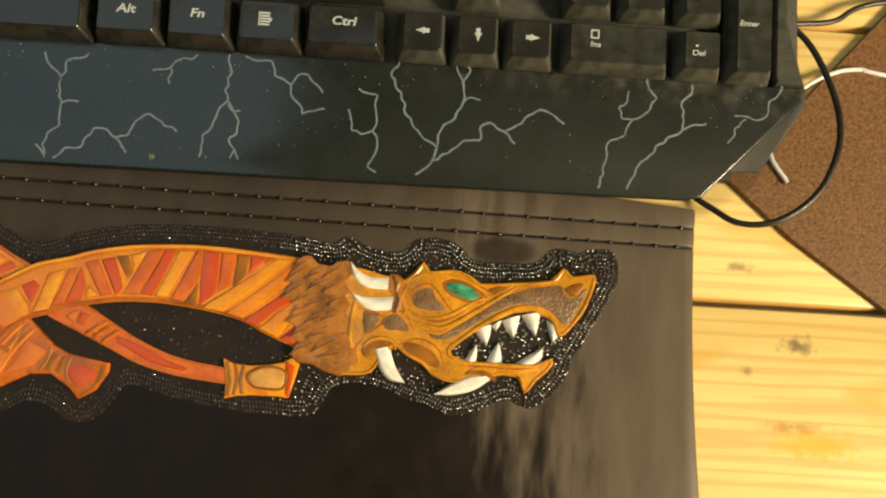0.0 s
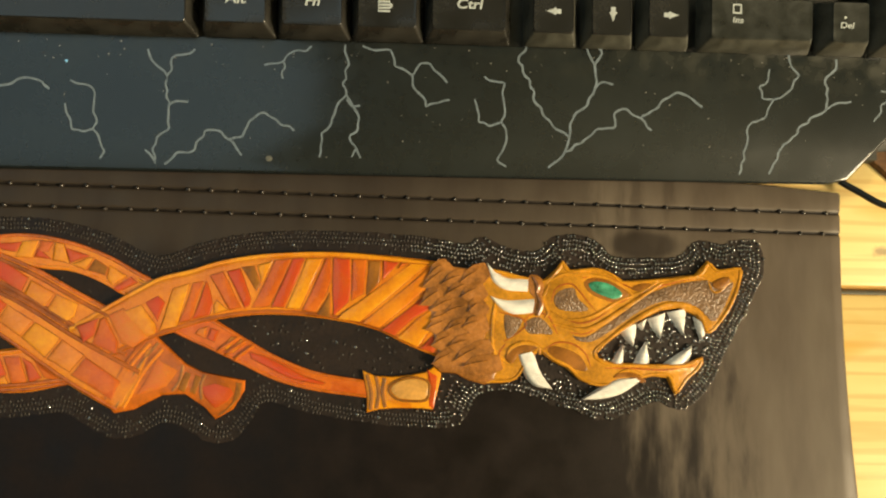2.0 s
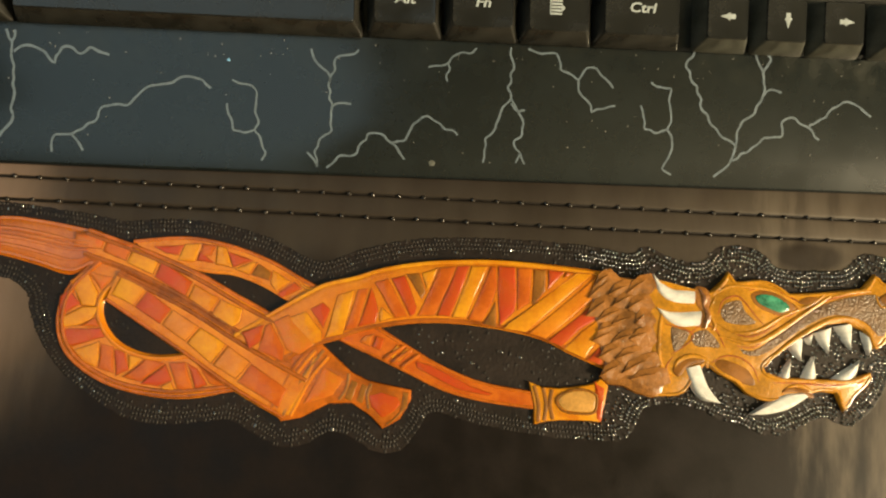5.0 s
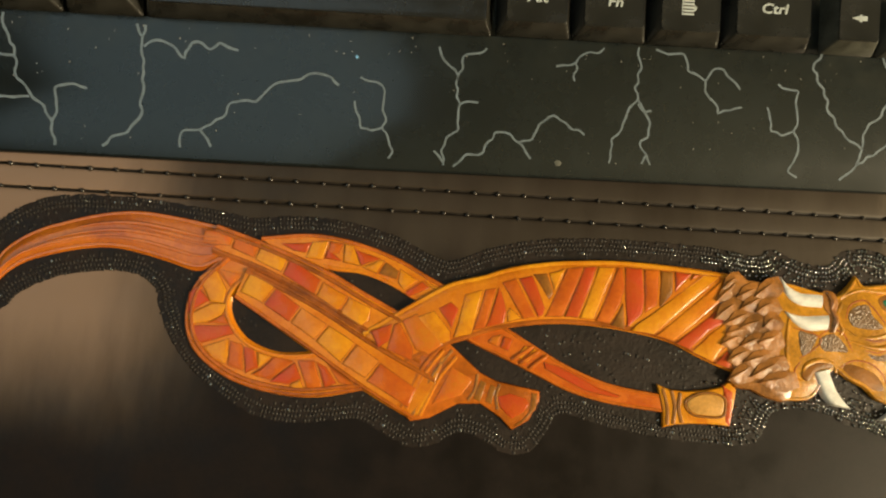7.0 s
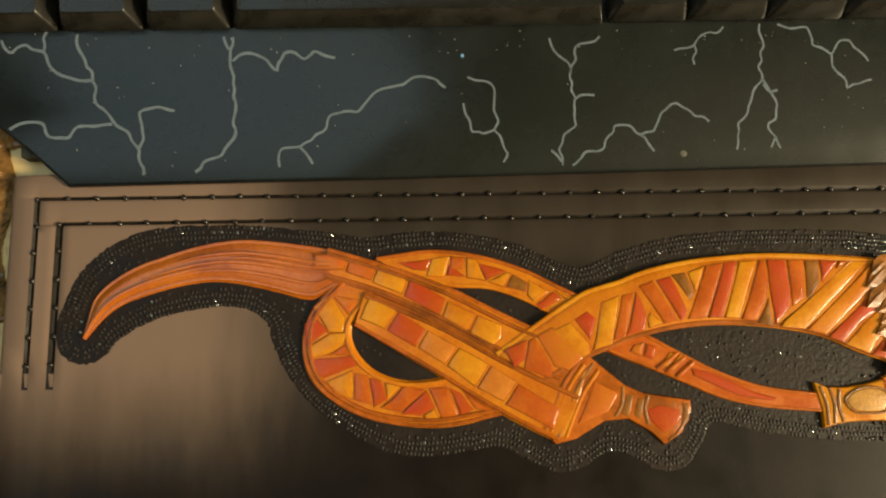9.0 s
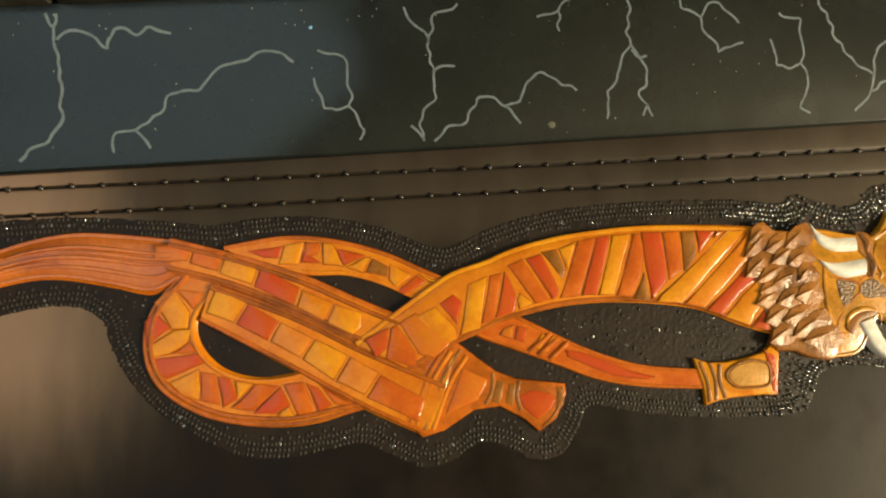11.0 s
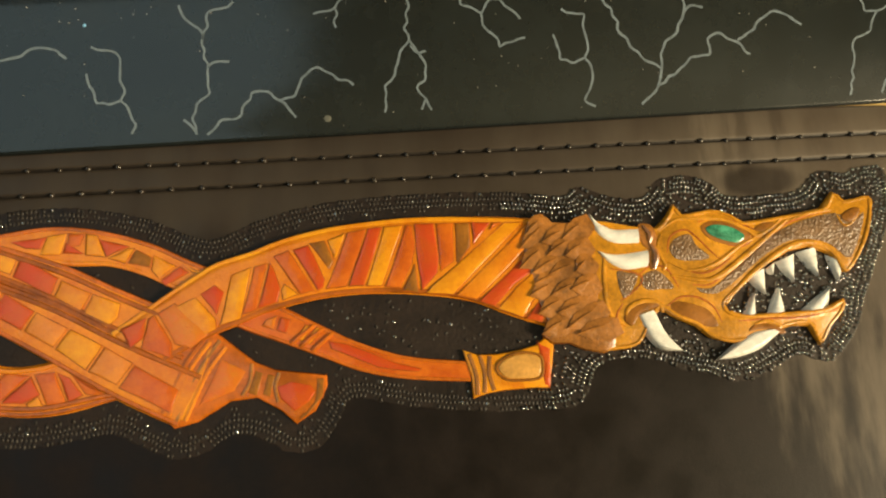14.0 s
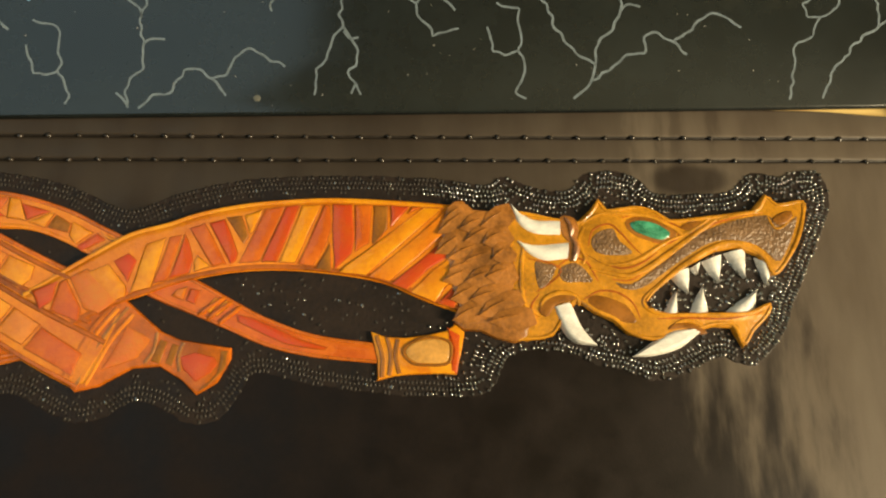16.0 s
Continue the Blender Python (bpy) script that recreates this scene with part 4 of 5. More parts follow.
for pts, r in (([(-18.2, 13.7), (-12.2, 16.8), (-4.8, 16.7), (1.7, 16.0), (8.2, 12.6), (10.4, 11.0), (15.8, 13.7), (18.5, 15.9)], 0.7), ([(-16.1, 1.0), (-6.9, -0.9), (-1.4, 0.7), (6.2, 5.6), (13.8, 10.9), (20.0, 15.2)], 0.9),
               ([(-17.0, 5.1), (-10.6, 2.2), (-3.2, 3.5), (4.4, 8.1), (10.4, 10.8)], 0.6), ([(-1.5, -7.8), (1.3, -4.6), (9.8, 2.1), (19.3, 7.5), (26.0, 8.6), (32.1, 6.1), (34.5, 0.7)], 0.9),
               ([(-0.7, -9.9), (3.9, -11.6), (15.0, -11.6), (26.1, -11.2), (32.8, -8.7)], 0.7), ([(37.0, 0.8), (42.5, 8.8), (45.5, 16.2), (46.1, 20.5)], 0.7), ([(-30.3, -11.2), (-29.3, -7.7), (-25.3, -5.8), (-20.7, -6.6), (-19.8, -9.2)], 0.9),
               ([(-17.4, 12.8), (-19.1, 8.6), (-17.5, 4.2), (-18.3, 2.4)], 0.7), ([(-34.3, 8.1), (-35.2, 0.1), (-34.7, -8.7), (-30.7, -12.1)], 0.7), ([(5.7, -13.8), (9.7, -13.2), (13.9, -15.0)], 0.7),
               ([(35.2, 16.4), (36.6, 13.2), (38.9, 13.2), (42.9, 16.7)], 0.5), ([(21.1, 15.2), (27.2, 16.9), (33.9, 17.7)], 0.6)):
    part("ridge", tube([(x, y, 5.8) for x, y in pts], r * 0.9, n=30, flat=0.75, taper=0.5), FACE, head)
inlay("horn_base", [(-23.8, 15.8), (-20.0, 15.5), (-18.8, 12.4), (-19.3, 9.2), (-18.5, 5.9), (-21.2, 2.7), (-22.2, 5.1), (-21.5, 8.3), (-23.3, 10.3)], 5.5, 0.6, SCALE, head)
inlay("tusk_socket", [(-30.9, -10.2), (-27.9, -6.8), (-22.0, -5.4), (-20.9, -7.4), (-26.0, -9.0), (-28.8, -12.3)], 5.5, 0.7, UMBER, head)
inlay("tusk_socket", [(3.8, -15.7), (5.9, -13.8), (10.5, -14.1), (14.4, -16.3), (12.5, -16.9), (8.8, -15.3)], 5.4, 0.7, UMBER, head)
for name, a, b in (("horn", [(-37.5, 19.3), (-34.2, 16.5), (-30.3, 14.9), (-24.0, 15.0)], [(-37.5, 19.3), (-35.8, 13.9), (-31.3, 10.7), (-24.1, 10.3)]),
                   ("horn", [(-36.0, 8.7), (-31.4, 7.8), (-25.1, 8.3), (-21.8, 8.7)], [(-36.0, 8.7), (-33.5, 5.5), (-29.0, 3.0), (-22.4, 3.5)]),
                   ("tusk", [(-15.7, -19.8), (-17.8, -16.9), (-19.7, -13.8), (-21.8, -8.2)], [(-15.7, -19.8), (-21.5, -18.9), (-24.8, -15.3), (-27.1, -9.7)]),
                   ("tusk", [(-6.1, -22.7), (0.1, -18.4), (4.9, -15.7), (10.3, -15.3)], [(-6.1, -22.7), (-0.3, -22.5), (6.7, -20.6), (12.5, -16.6)])):
    fang = Band(a, b, 5.5, 0.95, 24, 3) if name == "horn" else Band(a, b, 4.3, 2.1, 24, 7)
    OUTLINES.append(fang.outline())
    part(name, fang.mesh(10, 0), IVORY, head)
for a, b, tip in ([[(6.0, -0.5), (12.0, 1.8), (10.5, -5.5)], [(15.4, 3.4), (21.5, 5.6), (19.4, -2.6)], [(21.9, 5.8), (28.4, 7.2), (26.9, -1.3)], [(30.5, 4.8), (35.3, 0.9), (32.7, -2.6)], [(12.0, 1.5), (15.4, 3.6), (13.5, -0.3)]]
                  + [[(3.2, -11.2), (7.4, -11.3), (7.2, -5.1)], [(10.5, -11.2), (16.1, -11.3), (14.6, -4.0)], [(19.8, -11.2), (28.8, -10.4), (29.6, -4.8)]]):
    a, b, tip = np.array(a), np.array(b), np.array(tip)
    fang = Band([tip, tip * 0.5 + a * 0.5 + (a - b) * 0.06, a], [tip, tip * 0.5 + b * 0.5 + (b - a) * 0.06, b], 4.0, 1.7, 14, 2.4)
    part("tooth", fang.mesh(8, 0), IVORY, head)

# ---- tooled ground round the figure ----


def inside(px, py, poly):
    hit = np.zeros(len(px), bool)
    for (x0, y0), (x1, y1) in zip(poly, np.roll(poly, -1, axis=0)):
        cross = ((y0 > py) != (y1 > py)) & (px < (x1 - x0) * (py - y0) / (y1 - y0 + 1e-12) + x0)
        hit ^= cross
    return hit


def distance(px, py, poly):
    best = np.full(len(px), 1e9)
    for a, b in zip(poly, np.roll(poly, -1, axis=0)):
        d = b - a
        t = np.clip(((px - a[0]) * d[0] + (py - a[1]) * d[1]) / max(d @ d, 1e-9), 0, 1)
        best = np.minimum(best, np.hypot(px - a[0] - t * d[0], py - a[1] - t * d[1]))
    return best


rng = np.random.default_rng(5)
BORDER_TAIL = [(-281.4, -6.0), (-284.3, -1.3), (-284.2, 4.5), (-282.6, 8.7), (-279.6, 16.3), (-273.9, 22.5), (-267.1, 26.9), (-259.9, 29.1), (-250.0, 30.1), (-236.7, 30.2), (-224.8, 29.2), (-212.9, 28.1), (-200.9, 26.5)]
BORDER_TOP = [(-192.5, 27.6), (-178.9, 28.0), (-166.8, 26.3), (-156.3, 23.5), (-147.5, 19.3), (-141.4, 17.4), (-137.1, 18.5), (-130.3, 21.6), (-119.9, 24.7), (-109.5, 26.6), (-95.4, 27.7), (-77.6, 27.9), (-59.8, 27.5), (-43.7, 25.6), (-40.1, 28.0), (-36.7, 27.5), (-29.6, 24.7), (-20.7, 24.3)]
BORDER_HEAD = [(-15.7, 29.3), (-6.5, 30.1), (-0.1, 27.8), (2.9, 24.4), (7.7, 23.1), (15.9, 23.5), (26.0, 24.6), (31.2, 29.5), (35.8, 30.3), (40.7, 28.9), (45.1, 30.7), (51.9, 31.0), (54.6, 28.4), (55.1, 21.1), (52.4, 14.3), (48.7, 7.6)]
BORDER_JAW = [(44.5, -0.5), (40.1, -8.5), (36.5, -16.3), (28.7, -24.2), (23.2, -24.7), (18.0, -22.7), (11.5, -25.4), (4.4, -28.3), (-1.8, -28.9), (-8.4, -26.2), (-15.1, -25.0), (-22.5, -22.0), (-30.0, -20.8), (-39.1, -22.6)]
BORDER_LOW = [(-45.2, -32.0), (-60.7, -32.7), (-74.5, -31.8), (-86.4, -30.4), (-96.6, -28.4), (-105.1, -26.5), (-108.8, -32.2), (-114.2, -38.6), (-121.7, -39.0), (-127.6, -35.6), (-135.2, -33.6), (-141.7, -37.4), (-149.9, -38.8), (-158.4, -35.0), (-165.2, -31.6), (-173.3, -32.6), (-184.7, -33.8)]
BORDER_LOOP = [(-194.6, -32.7), (-201.3, -29.9), (-209.9, -24.3), (-215.1, -20.4), (-220.6, -14.2), (-224.5, -7.9), (-227.1, -2.0), (-228.5, 2.9), (-234.2, 6.7), (-242.5, 7.4), (-252.2, 5.9), (-260.0, 3.5), (-267.6, -1.1), (-271.1, -5.4), (-276.4, -7.7)]
border = ccw(spline(BORDER_TAIL + BORDER_TOP + BORDER_HEAD + BORDER_JAW + BORDER_LOW + BORDER_LOOP, 800, True)[:-1])
step_of = np.roll(border, -3, axis=0) - np.roll(border, 3, axis=0)
step_of /= np.linalg.norm(step_of, axis=1, keepdims=True)
inward = np.stack([-step_of[:, 1], step_of[:, 0]], axis=1)
scallop = border + rng.normal(0, 0.16, border.shape)
part("tooled_bed", slab(scallop, 3.7, 0.36, 0.3), BEAD_BED, panel, "black pressed leather round the figure", smooth=False)

# punch marks: rows along the border, then loose ones towards the figure
marks = []
for k in range(6):
    d = 0.55 + 1.45 * k
    drift = rng.normal(0, 0.14, (len(border), 2))
    q = border + inward * d + drift
    run = np.concatenate([[0], np.cumsum(np.linalg.norm(np.diff(q, axis=0), axis=1))])
    for v in np.arange(0, run[-1], 1.12):
        x, y = np.interp(v, run, q[:, 0]), np.interp(v, run, q[:, 1])
        j = min(int(np.searchsorted(run, v)), len(q) - 1)
        marks.append((x, y, math.atan2(inward[j, 1], inward[j, 0]), k))
for x, y in rng.uniform((-290, -42), (60, 34), (15000, 2)):
    marks.append((x, y, rng.uniform(0, 3.14), 9))
mx, my = np.array([m[0] for m in marks]), np.array([m[1] for m in marks])
away = np.full(mx.size, 1e9)
for poly in OUTLINES:
    away = np.minimum(away, np.where(inside(mx, my, np.asarray(poly)), -1, distance(mx, my, np.asarray(poly))))
within = inside(mx, my, border)
to_border = distance(mx, my, border[::4])
taken, verts, faces, dull = {}, [], [], []
for (x, y, turn, k), a, ok, deep in zip(marks, away, within, to_border):
    near_head = x > -58 + 5 * math.sin(y)
    mouth = -2 < x < 37 and -12 < y < 8
    if not ok or a < (0.35 if mouth else 0.75) or (k < 9 and deep < 0.5 + 1.3 * k):
        continue
    if k in (3, 4, 5) and rng.random() < ((0.9 if k > 3 else 0.6) if not near_head else (0.25, 0.5, 0.75)[k - 3]):
        continue
    below = -118 < x < -52 and -16 < y < 6
    if k == 9 and not near_head and rng.random() < (0.8 if below else 0.92):
        continue
    if k == 9 and near_head and not mouth and deep > 7.5 and rng.random() < 0.5:
        continue
    cx, cy = int(x // 1.1), int(y // 1.1)
    gap = 0.8 if k < 9 else 1.45
    if any((x - u) ** 2 + (y - v) ** 2 < gap for i in (-1, 0, 1) for j in (-1, 0, 1) for u, v in taken.get((cx + i, cy + j), ())):
        continue
    taken.setdefault((cx, cy), []).append((x, y))
    long, wide = 0.72 * rng.uniform(0.8, 1.15), 0.5 * rng.uniform(0.85, 1.1)
    if mouth:
        long, wide = 0.8 * rng.uniform(0.8, 1.2), 0.65
    h = rng.uniform(0.45, 0.8) if near_head else rng.uniform(0.12, 0.3)
    n0, c, sn = len(verts), math.cos(turn), math.sin(turn)
    for f, z in ((1.0, 4.0), (0.72, 4.04 + h * 0.68)):
        for q in range(6):
            u, v = f * long * math.cos(q * 1.047), f * wide * math.sin(q * 1.047)
            verts.append((x + c * u - sn * v, y + sn * u + c * v, z))
    verts.append((x, y, 4.04 + h))
    for q in range(6):
        w = (q + 1) % 6
        faces.append((n0 + q, n0 + w, n0 + 6 + w, n0 + 6 + q))
        faces.append((n0 + 6 + q, n0 + 6 + w, n0 + 12))
    dull += [0 if near_head or rng.random() < (0.2 if below else 0.04) else 1] * 12
me = bpy.data.meshes.new("tooled_ground")
me.from_pydata([(x * MM, y * MM, z * MM) for x, y, z in verts], [], faces)
me.materials.append(BEAD)
me.materials.append(BEAD_DULL)
me.polygons.foreach_set("material_index", dull)
me.shade_smooth()
beads = new("tooled_ground", me)
beads.parent = panel
tagged(beads, "black beaded tooling round the figure", kind="stuff")


def stitch_mesh():
    """A stitch mark: a small shiny knob of leather beside a pit in the seam."""
    bm = bmesh.new()
    rows = []
    for r, z in ((1.05, -0.4), (0.98, 0.25), (0.75, 0.6), (0.42, 0.78), (0.12, 0.82)):
        rows.append([bm.verts.new((r * math.cos(a), r * 0.9 * math.sin(a), z)) for a in np.linspace(0, 2 * math.pi, 9, endpoint=False)])
    for a, b in zip(rows, rows[1:]):
        for i in range(9):
            bm.faces.new((a[i], a[(i + 1) % 9], b[(i + 1) % 9], b[i]))
    bm.faces.new(rows[-1])
    return bm


first = part("stitch_knob", stitch_mesh(), KNOB, panel)
spots = [(x, groove_line(x, 0)) for x in np.arange(-291.6, 79, 7.85)] + [(x, groove_line(x, 1)) for x in np.arange(-285.2, 79, 7.85)]
spots += [(-291.6, y) for y in np.arange(30.2, -10, -7.6)] + [(-285.2, y) for y in np.arange(23.2, -10, -7.7)]
for i, (x, y) in enumerate(spots):
    ob = first if i == 0 else first.copy()
    if i:
        scene.collection.objects.link(ob)
    ob.location = ((x + random.uniform(-0.3, 0.3)) * MM, (y + random.uniform(-0.15, 0.15)) * MM, 3.75 * MM)
    ob.rotation_euler = (0, 0, random.uniform(0, 6))
    ob.scale = [random.uniform(0.72, 0.92)] * 3

# ---- the keyboard ----
keyboard = thing("keyboard", "dusty black gaming keyboard printed with grey lightning bolts, on the table", "keyboard", at=(0, 0.0488, 0), turn=1.66)
KZ, KS = 5.4, 0.155


def deck_z(x, y):
    return KZ + KS * y


def deck_piece(outline, thick, lift=0.0, edge=0.8):
    """A piece of the case, following the slope of its deck."""
    bm = slab(outline, 0, 1.0, edge)
    for v in bm.verts:
        base = deck_z(v.co.x, v.co.y) + lift
        v.co.z = base - thick * (1 - v.co.z)
    return bm


part("palm_rest", deck_piece([(-283, 0.3), (-200, 0), (0, 0), (78, 0.2), (84.5, 1.5), (94, 11), (121, 38.5), (121.5, 43), (-306, 43), (-306, 21), (-294, 11)], 1.3), KEYBOARD, keyboard)
part("key_well", deck_piece([(-306, 43.2), (121.5, 43.2), (119, 170), (-306, 170)], 3.0, -3.5), WELL, keyboard)
part("side_rail", deck_piece([(110.5, 43.2), (121.5, 43.2), (115, 66), (114.5, 170), (109.5, 170), (109.5, 46)], 6.0, 1.2, 1.2), WELL, keyboard)
part("side_rail", deck_piece([(-306, 43.2), (-300, 43.2), (-300, 170), (-306, 170)], 6.0, 1.2, 1.2), KEYBOARD, keyboard)
part("rear_rail", deck_piece([(-306, 170.2), (119, 170.2), (116, 182), (-303, 182)], 8.0, 2.0, 1.5), KEYBOARD, keyboard)
part("under_lip", deck_piece([(86.0, 5.3), (95.3, 12.4), (108.0, 13.4), (124.6, 37.9), (125.2, 43.7), (121.5, 55.0), (115.7, 54.6), (114.8, 44.0), (98.2, 24.2)], 1.6, -4.5), WELL, keyboard)


def under_case():
    bm = bmesh.new()
    prof = [(9, 0.8), (178, 0.8), (180, 26), (44, 8.0), (9, 5.2)]
    ends = [[bm.verts.new((x, y, z)) for y, z in prof] for x in (-296, 96)]
    for i in range(5):
        bm.faces.new((ends[0][i], ends[0][(i + 1) % 5], ends[1][(i + 1) % 5], ends[1][i]))
    bm.faces.new(ends[0][::-1])
    bm.faces.new(ends[1])
    return bm


part("under_case", under_case(), WELL, keyboard, smooth=False)
for x in (-280, 80):
    for y in (18, 168):
        part("rubber_foot", box(x - 12, x + 12, y - 4, y + 4, 0, 0.9), CABLE, keyboard)


def key_mesh(w, d):
    """A keycap: wide skirt, narrower dished top set back, sloping front."""
    bm = bmesh.new()
    rows = []
    for fx, y0, y1, z in ((0.0, 0.0, d, 0.0), (0.4, 0.3, d - 0.2, 1.2), (2.3, 2.7, d - 1.6, 6.4), (2.6, 3.1, d - 1.9, 6.75), (3.3, 3.8, d - 2.6, 6.65)):
        r = 0.9
        corner = []
        for cx, cy, a0 in ((w - fx - r, y0 + r, -90), (w - fx - r, y1 - r, 0), (fx + r, y1 - r, 90), (fx + r, y0 + r, 180)):
            for k in range(4):
                a = radians(a0 + 30 * k)
                corner.append((cx + r * math.cos(a), cy + r * math.sin(a)))
        rows.append([bm.verts.new((x, y, z)) for x, y in corner])
    k = len(rows[0])
    for j, (a, b) in enumerate(zip(rows, rows[1:])):
        for i in range(k):
            bm.faces.new((a[i], a[(i + 1) % k], b[(i + 1) % k], b[i])).material_index = 1 if j < 2 else 0
    bm.faces.new(rows[-1])
    return bm


TILT_UP = math.degrees(math.atan(KS))


def key(x, y, w, d=17.6, lift=0.0):
    ob = part("key", key_mesh(w, d), KEYCAP, keyboard, mats=[DUSTY_CAP, DUSTY_SIDE] if x > 25 else [KEYCAP, DUSTY_SIDE if x > -30 else KEYSIDE])
    ob.matrix_local = pose(x * MM, y * MM, (deck_z(x, y) + lift) * MM, TILT_UP, 0, 0)
    return ob


def legend(body, parent, x, y, size, slant=0.15):
    cu = bpy.data.curves.new("legend", "FONT")
    cu.body, cu.size, cu.shear, cu.align_x, cu.align_y = body, size * MM, slant, "CENTER", "CENTER"
    cu.extrude = 0.00003
    cu.offset = 0.00004 if size < 4 else 0.0001
    tmp = bpy.data.objects.new("legend", cu)
    me = bpy.data.meshes.new_from_object(tmp)
    bpy.data.objects.remove(tmp)
    me.materials.append(LEGEND)
    ob = new("legend", me)
    ob.parent = parent
    ob.location = (x * MM, y * MM, 6.72 * MM)
    ob.scale = (1.15, 0.95, 1.0)
    return ob


def sign(parent, polys, x, y):
    """A printed sign made of flat shapes."""
    bm = bmesh.new()
    for p in polys:
        slab([(x + a, y + b) for a, b in p], 6.64, 0.1, 0.02, bm)
    part("legend", bm, LEGEND, parent, smooth=False)


BOTTOM = 43.4
KEY_ROW = [(-130.4, 23.4, "Alt"), (-106.6, 23.4, "Fn"), (-82.9, 23.2, "menu"), (-59.4, 28.2, "Ctrl"), (-27.0, 17.8, "left"), (-8.0, 17.6, "down"), (10.6, 17.8, "right"), (31.2, 38.8, "0"), (72.0, 17.2, "."), (90.6, 17.2, "Enter"),
        (-236.6, 105.0, ""), (-260.0, 22.4, ""), (-282.8, 21.6, ""), (-304.6, 20.6, "")]
ARROW = [(-3.0, 0), (-0.6, 0.75), (0.1, 1.35), (0.5, 0.75), (2.0, 0.75), (2.0, -0.75), (0.5, -0.75), (0.1, -1.35), (-0.6, -0.75)]
for x, w, word in KEY_ROW:
    y = BOTTOM - 0.6 if word else BOTTOM - 1.0
    k = key(x, y, w, 36.4 if word == "Enter" else 17.6)
    cx, cy = w / 2, 10.0
    if word in ("left", "down", "right"):
        turn = {"left": 0, "down": 90, "right": 180}[word]
        c, s = math.cos(radians(turn)), math.sin(radians(turn))
        sign(k, [[(c * a - s * b, s * a + c * b) for a, b in ARROW]], cx + 0.4, cy - 0.3)
    elif word == "menu":
        sign(k, [[(-2, -2.4 + 1.0 * i), (1.4, -2.4 + 1.0 * i), (1.4, -1.75 + 1.0 * i), (-2, -1.75 + 1.0 * i)] for i in range(5)] + [[(1.2, -1.4), (2.2, -0.6), (2.2, 0.2), (1.2, 0.6)], [(-2.4, -2.5), (-2.05, -2.5), (-2.05, 2.3), (-2.4, 2.3)]], cx - 0.5, cy)
    elif word == "0":
        sign(k, [[(-1.5, 1.2), (1.5, 1.2), (1.5, 1.7), (-1.5, 1.7)], [(-1.5, -1.5), (1.5, -1.5), (1.5, -1.0), (-1.5, -1.0)], [(-1.5, -1.0), (-1.0, -1.0), (-1.0, 1.2), (-1.5, 1.2)], [(1.0, -1.0), (1.5, -1.0), (1.5, 1.2), (1.0, 1.2)]], 11.0, 12.4)
        legend("Ins", k, 11.2, 8.8, 2.9)
    elif word == ".":
        legend(".", k, 6.6, 12.0, 5.0)
        legend("Del", k, 7.2, 8.2, 2.9)
    elif word == "Enter":
        legend("Enter", k, 6.6, 20.0, 2.8)
    elif word:
        legend(word, k, cx, cy + (0.9 if word == "Ctrl" else 0.2), 4.4)
# rows behind, partly in view
for row in range(1, 6):
    y = BOTTOM + 19.0 * row + (3 if row == 5 else 0)
    if row == 1:
        xs = [(-304.6, 44.0), *[(-259.0 + 19.0 * i, 17.8) for i in range(10)], (-69.0, 37.8), (-8.0, 17.6), (31.2, 18.0), (51.0, 18.0), (72.0, 17.2)]
    else:
        xs = [(-304.6, 17.8 + 6 * row), *[(-280.6 + 6 * row + 19.0 * i, 17.8) for i in range(11)], (-71.6 + 6 * row, 38 - 6 * row)]
        xs += [(-27 + 19.0 * i, 17.6) for i in range(3)] if row not in (2,) else []
        xs += [(31.2 + 19.8 * i, 17.8) for i in range(4)] if row < 5 else [(31.2, 76)]
    for x, w in xs:
        key(x, y, w)

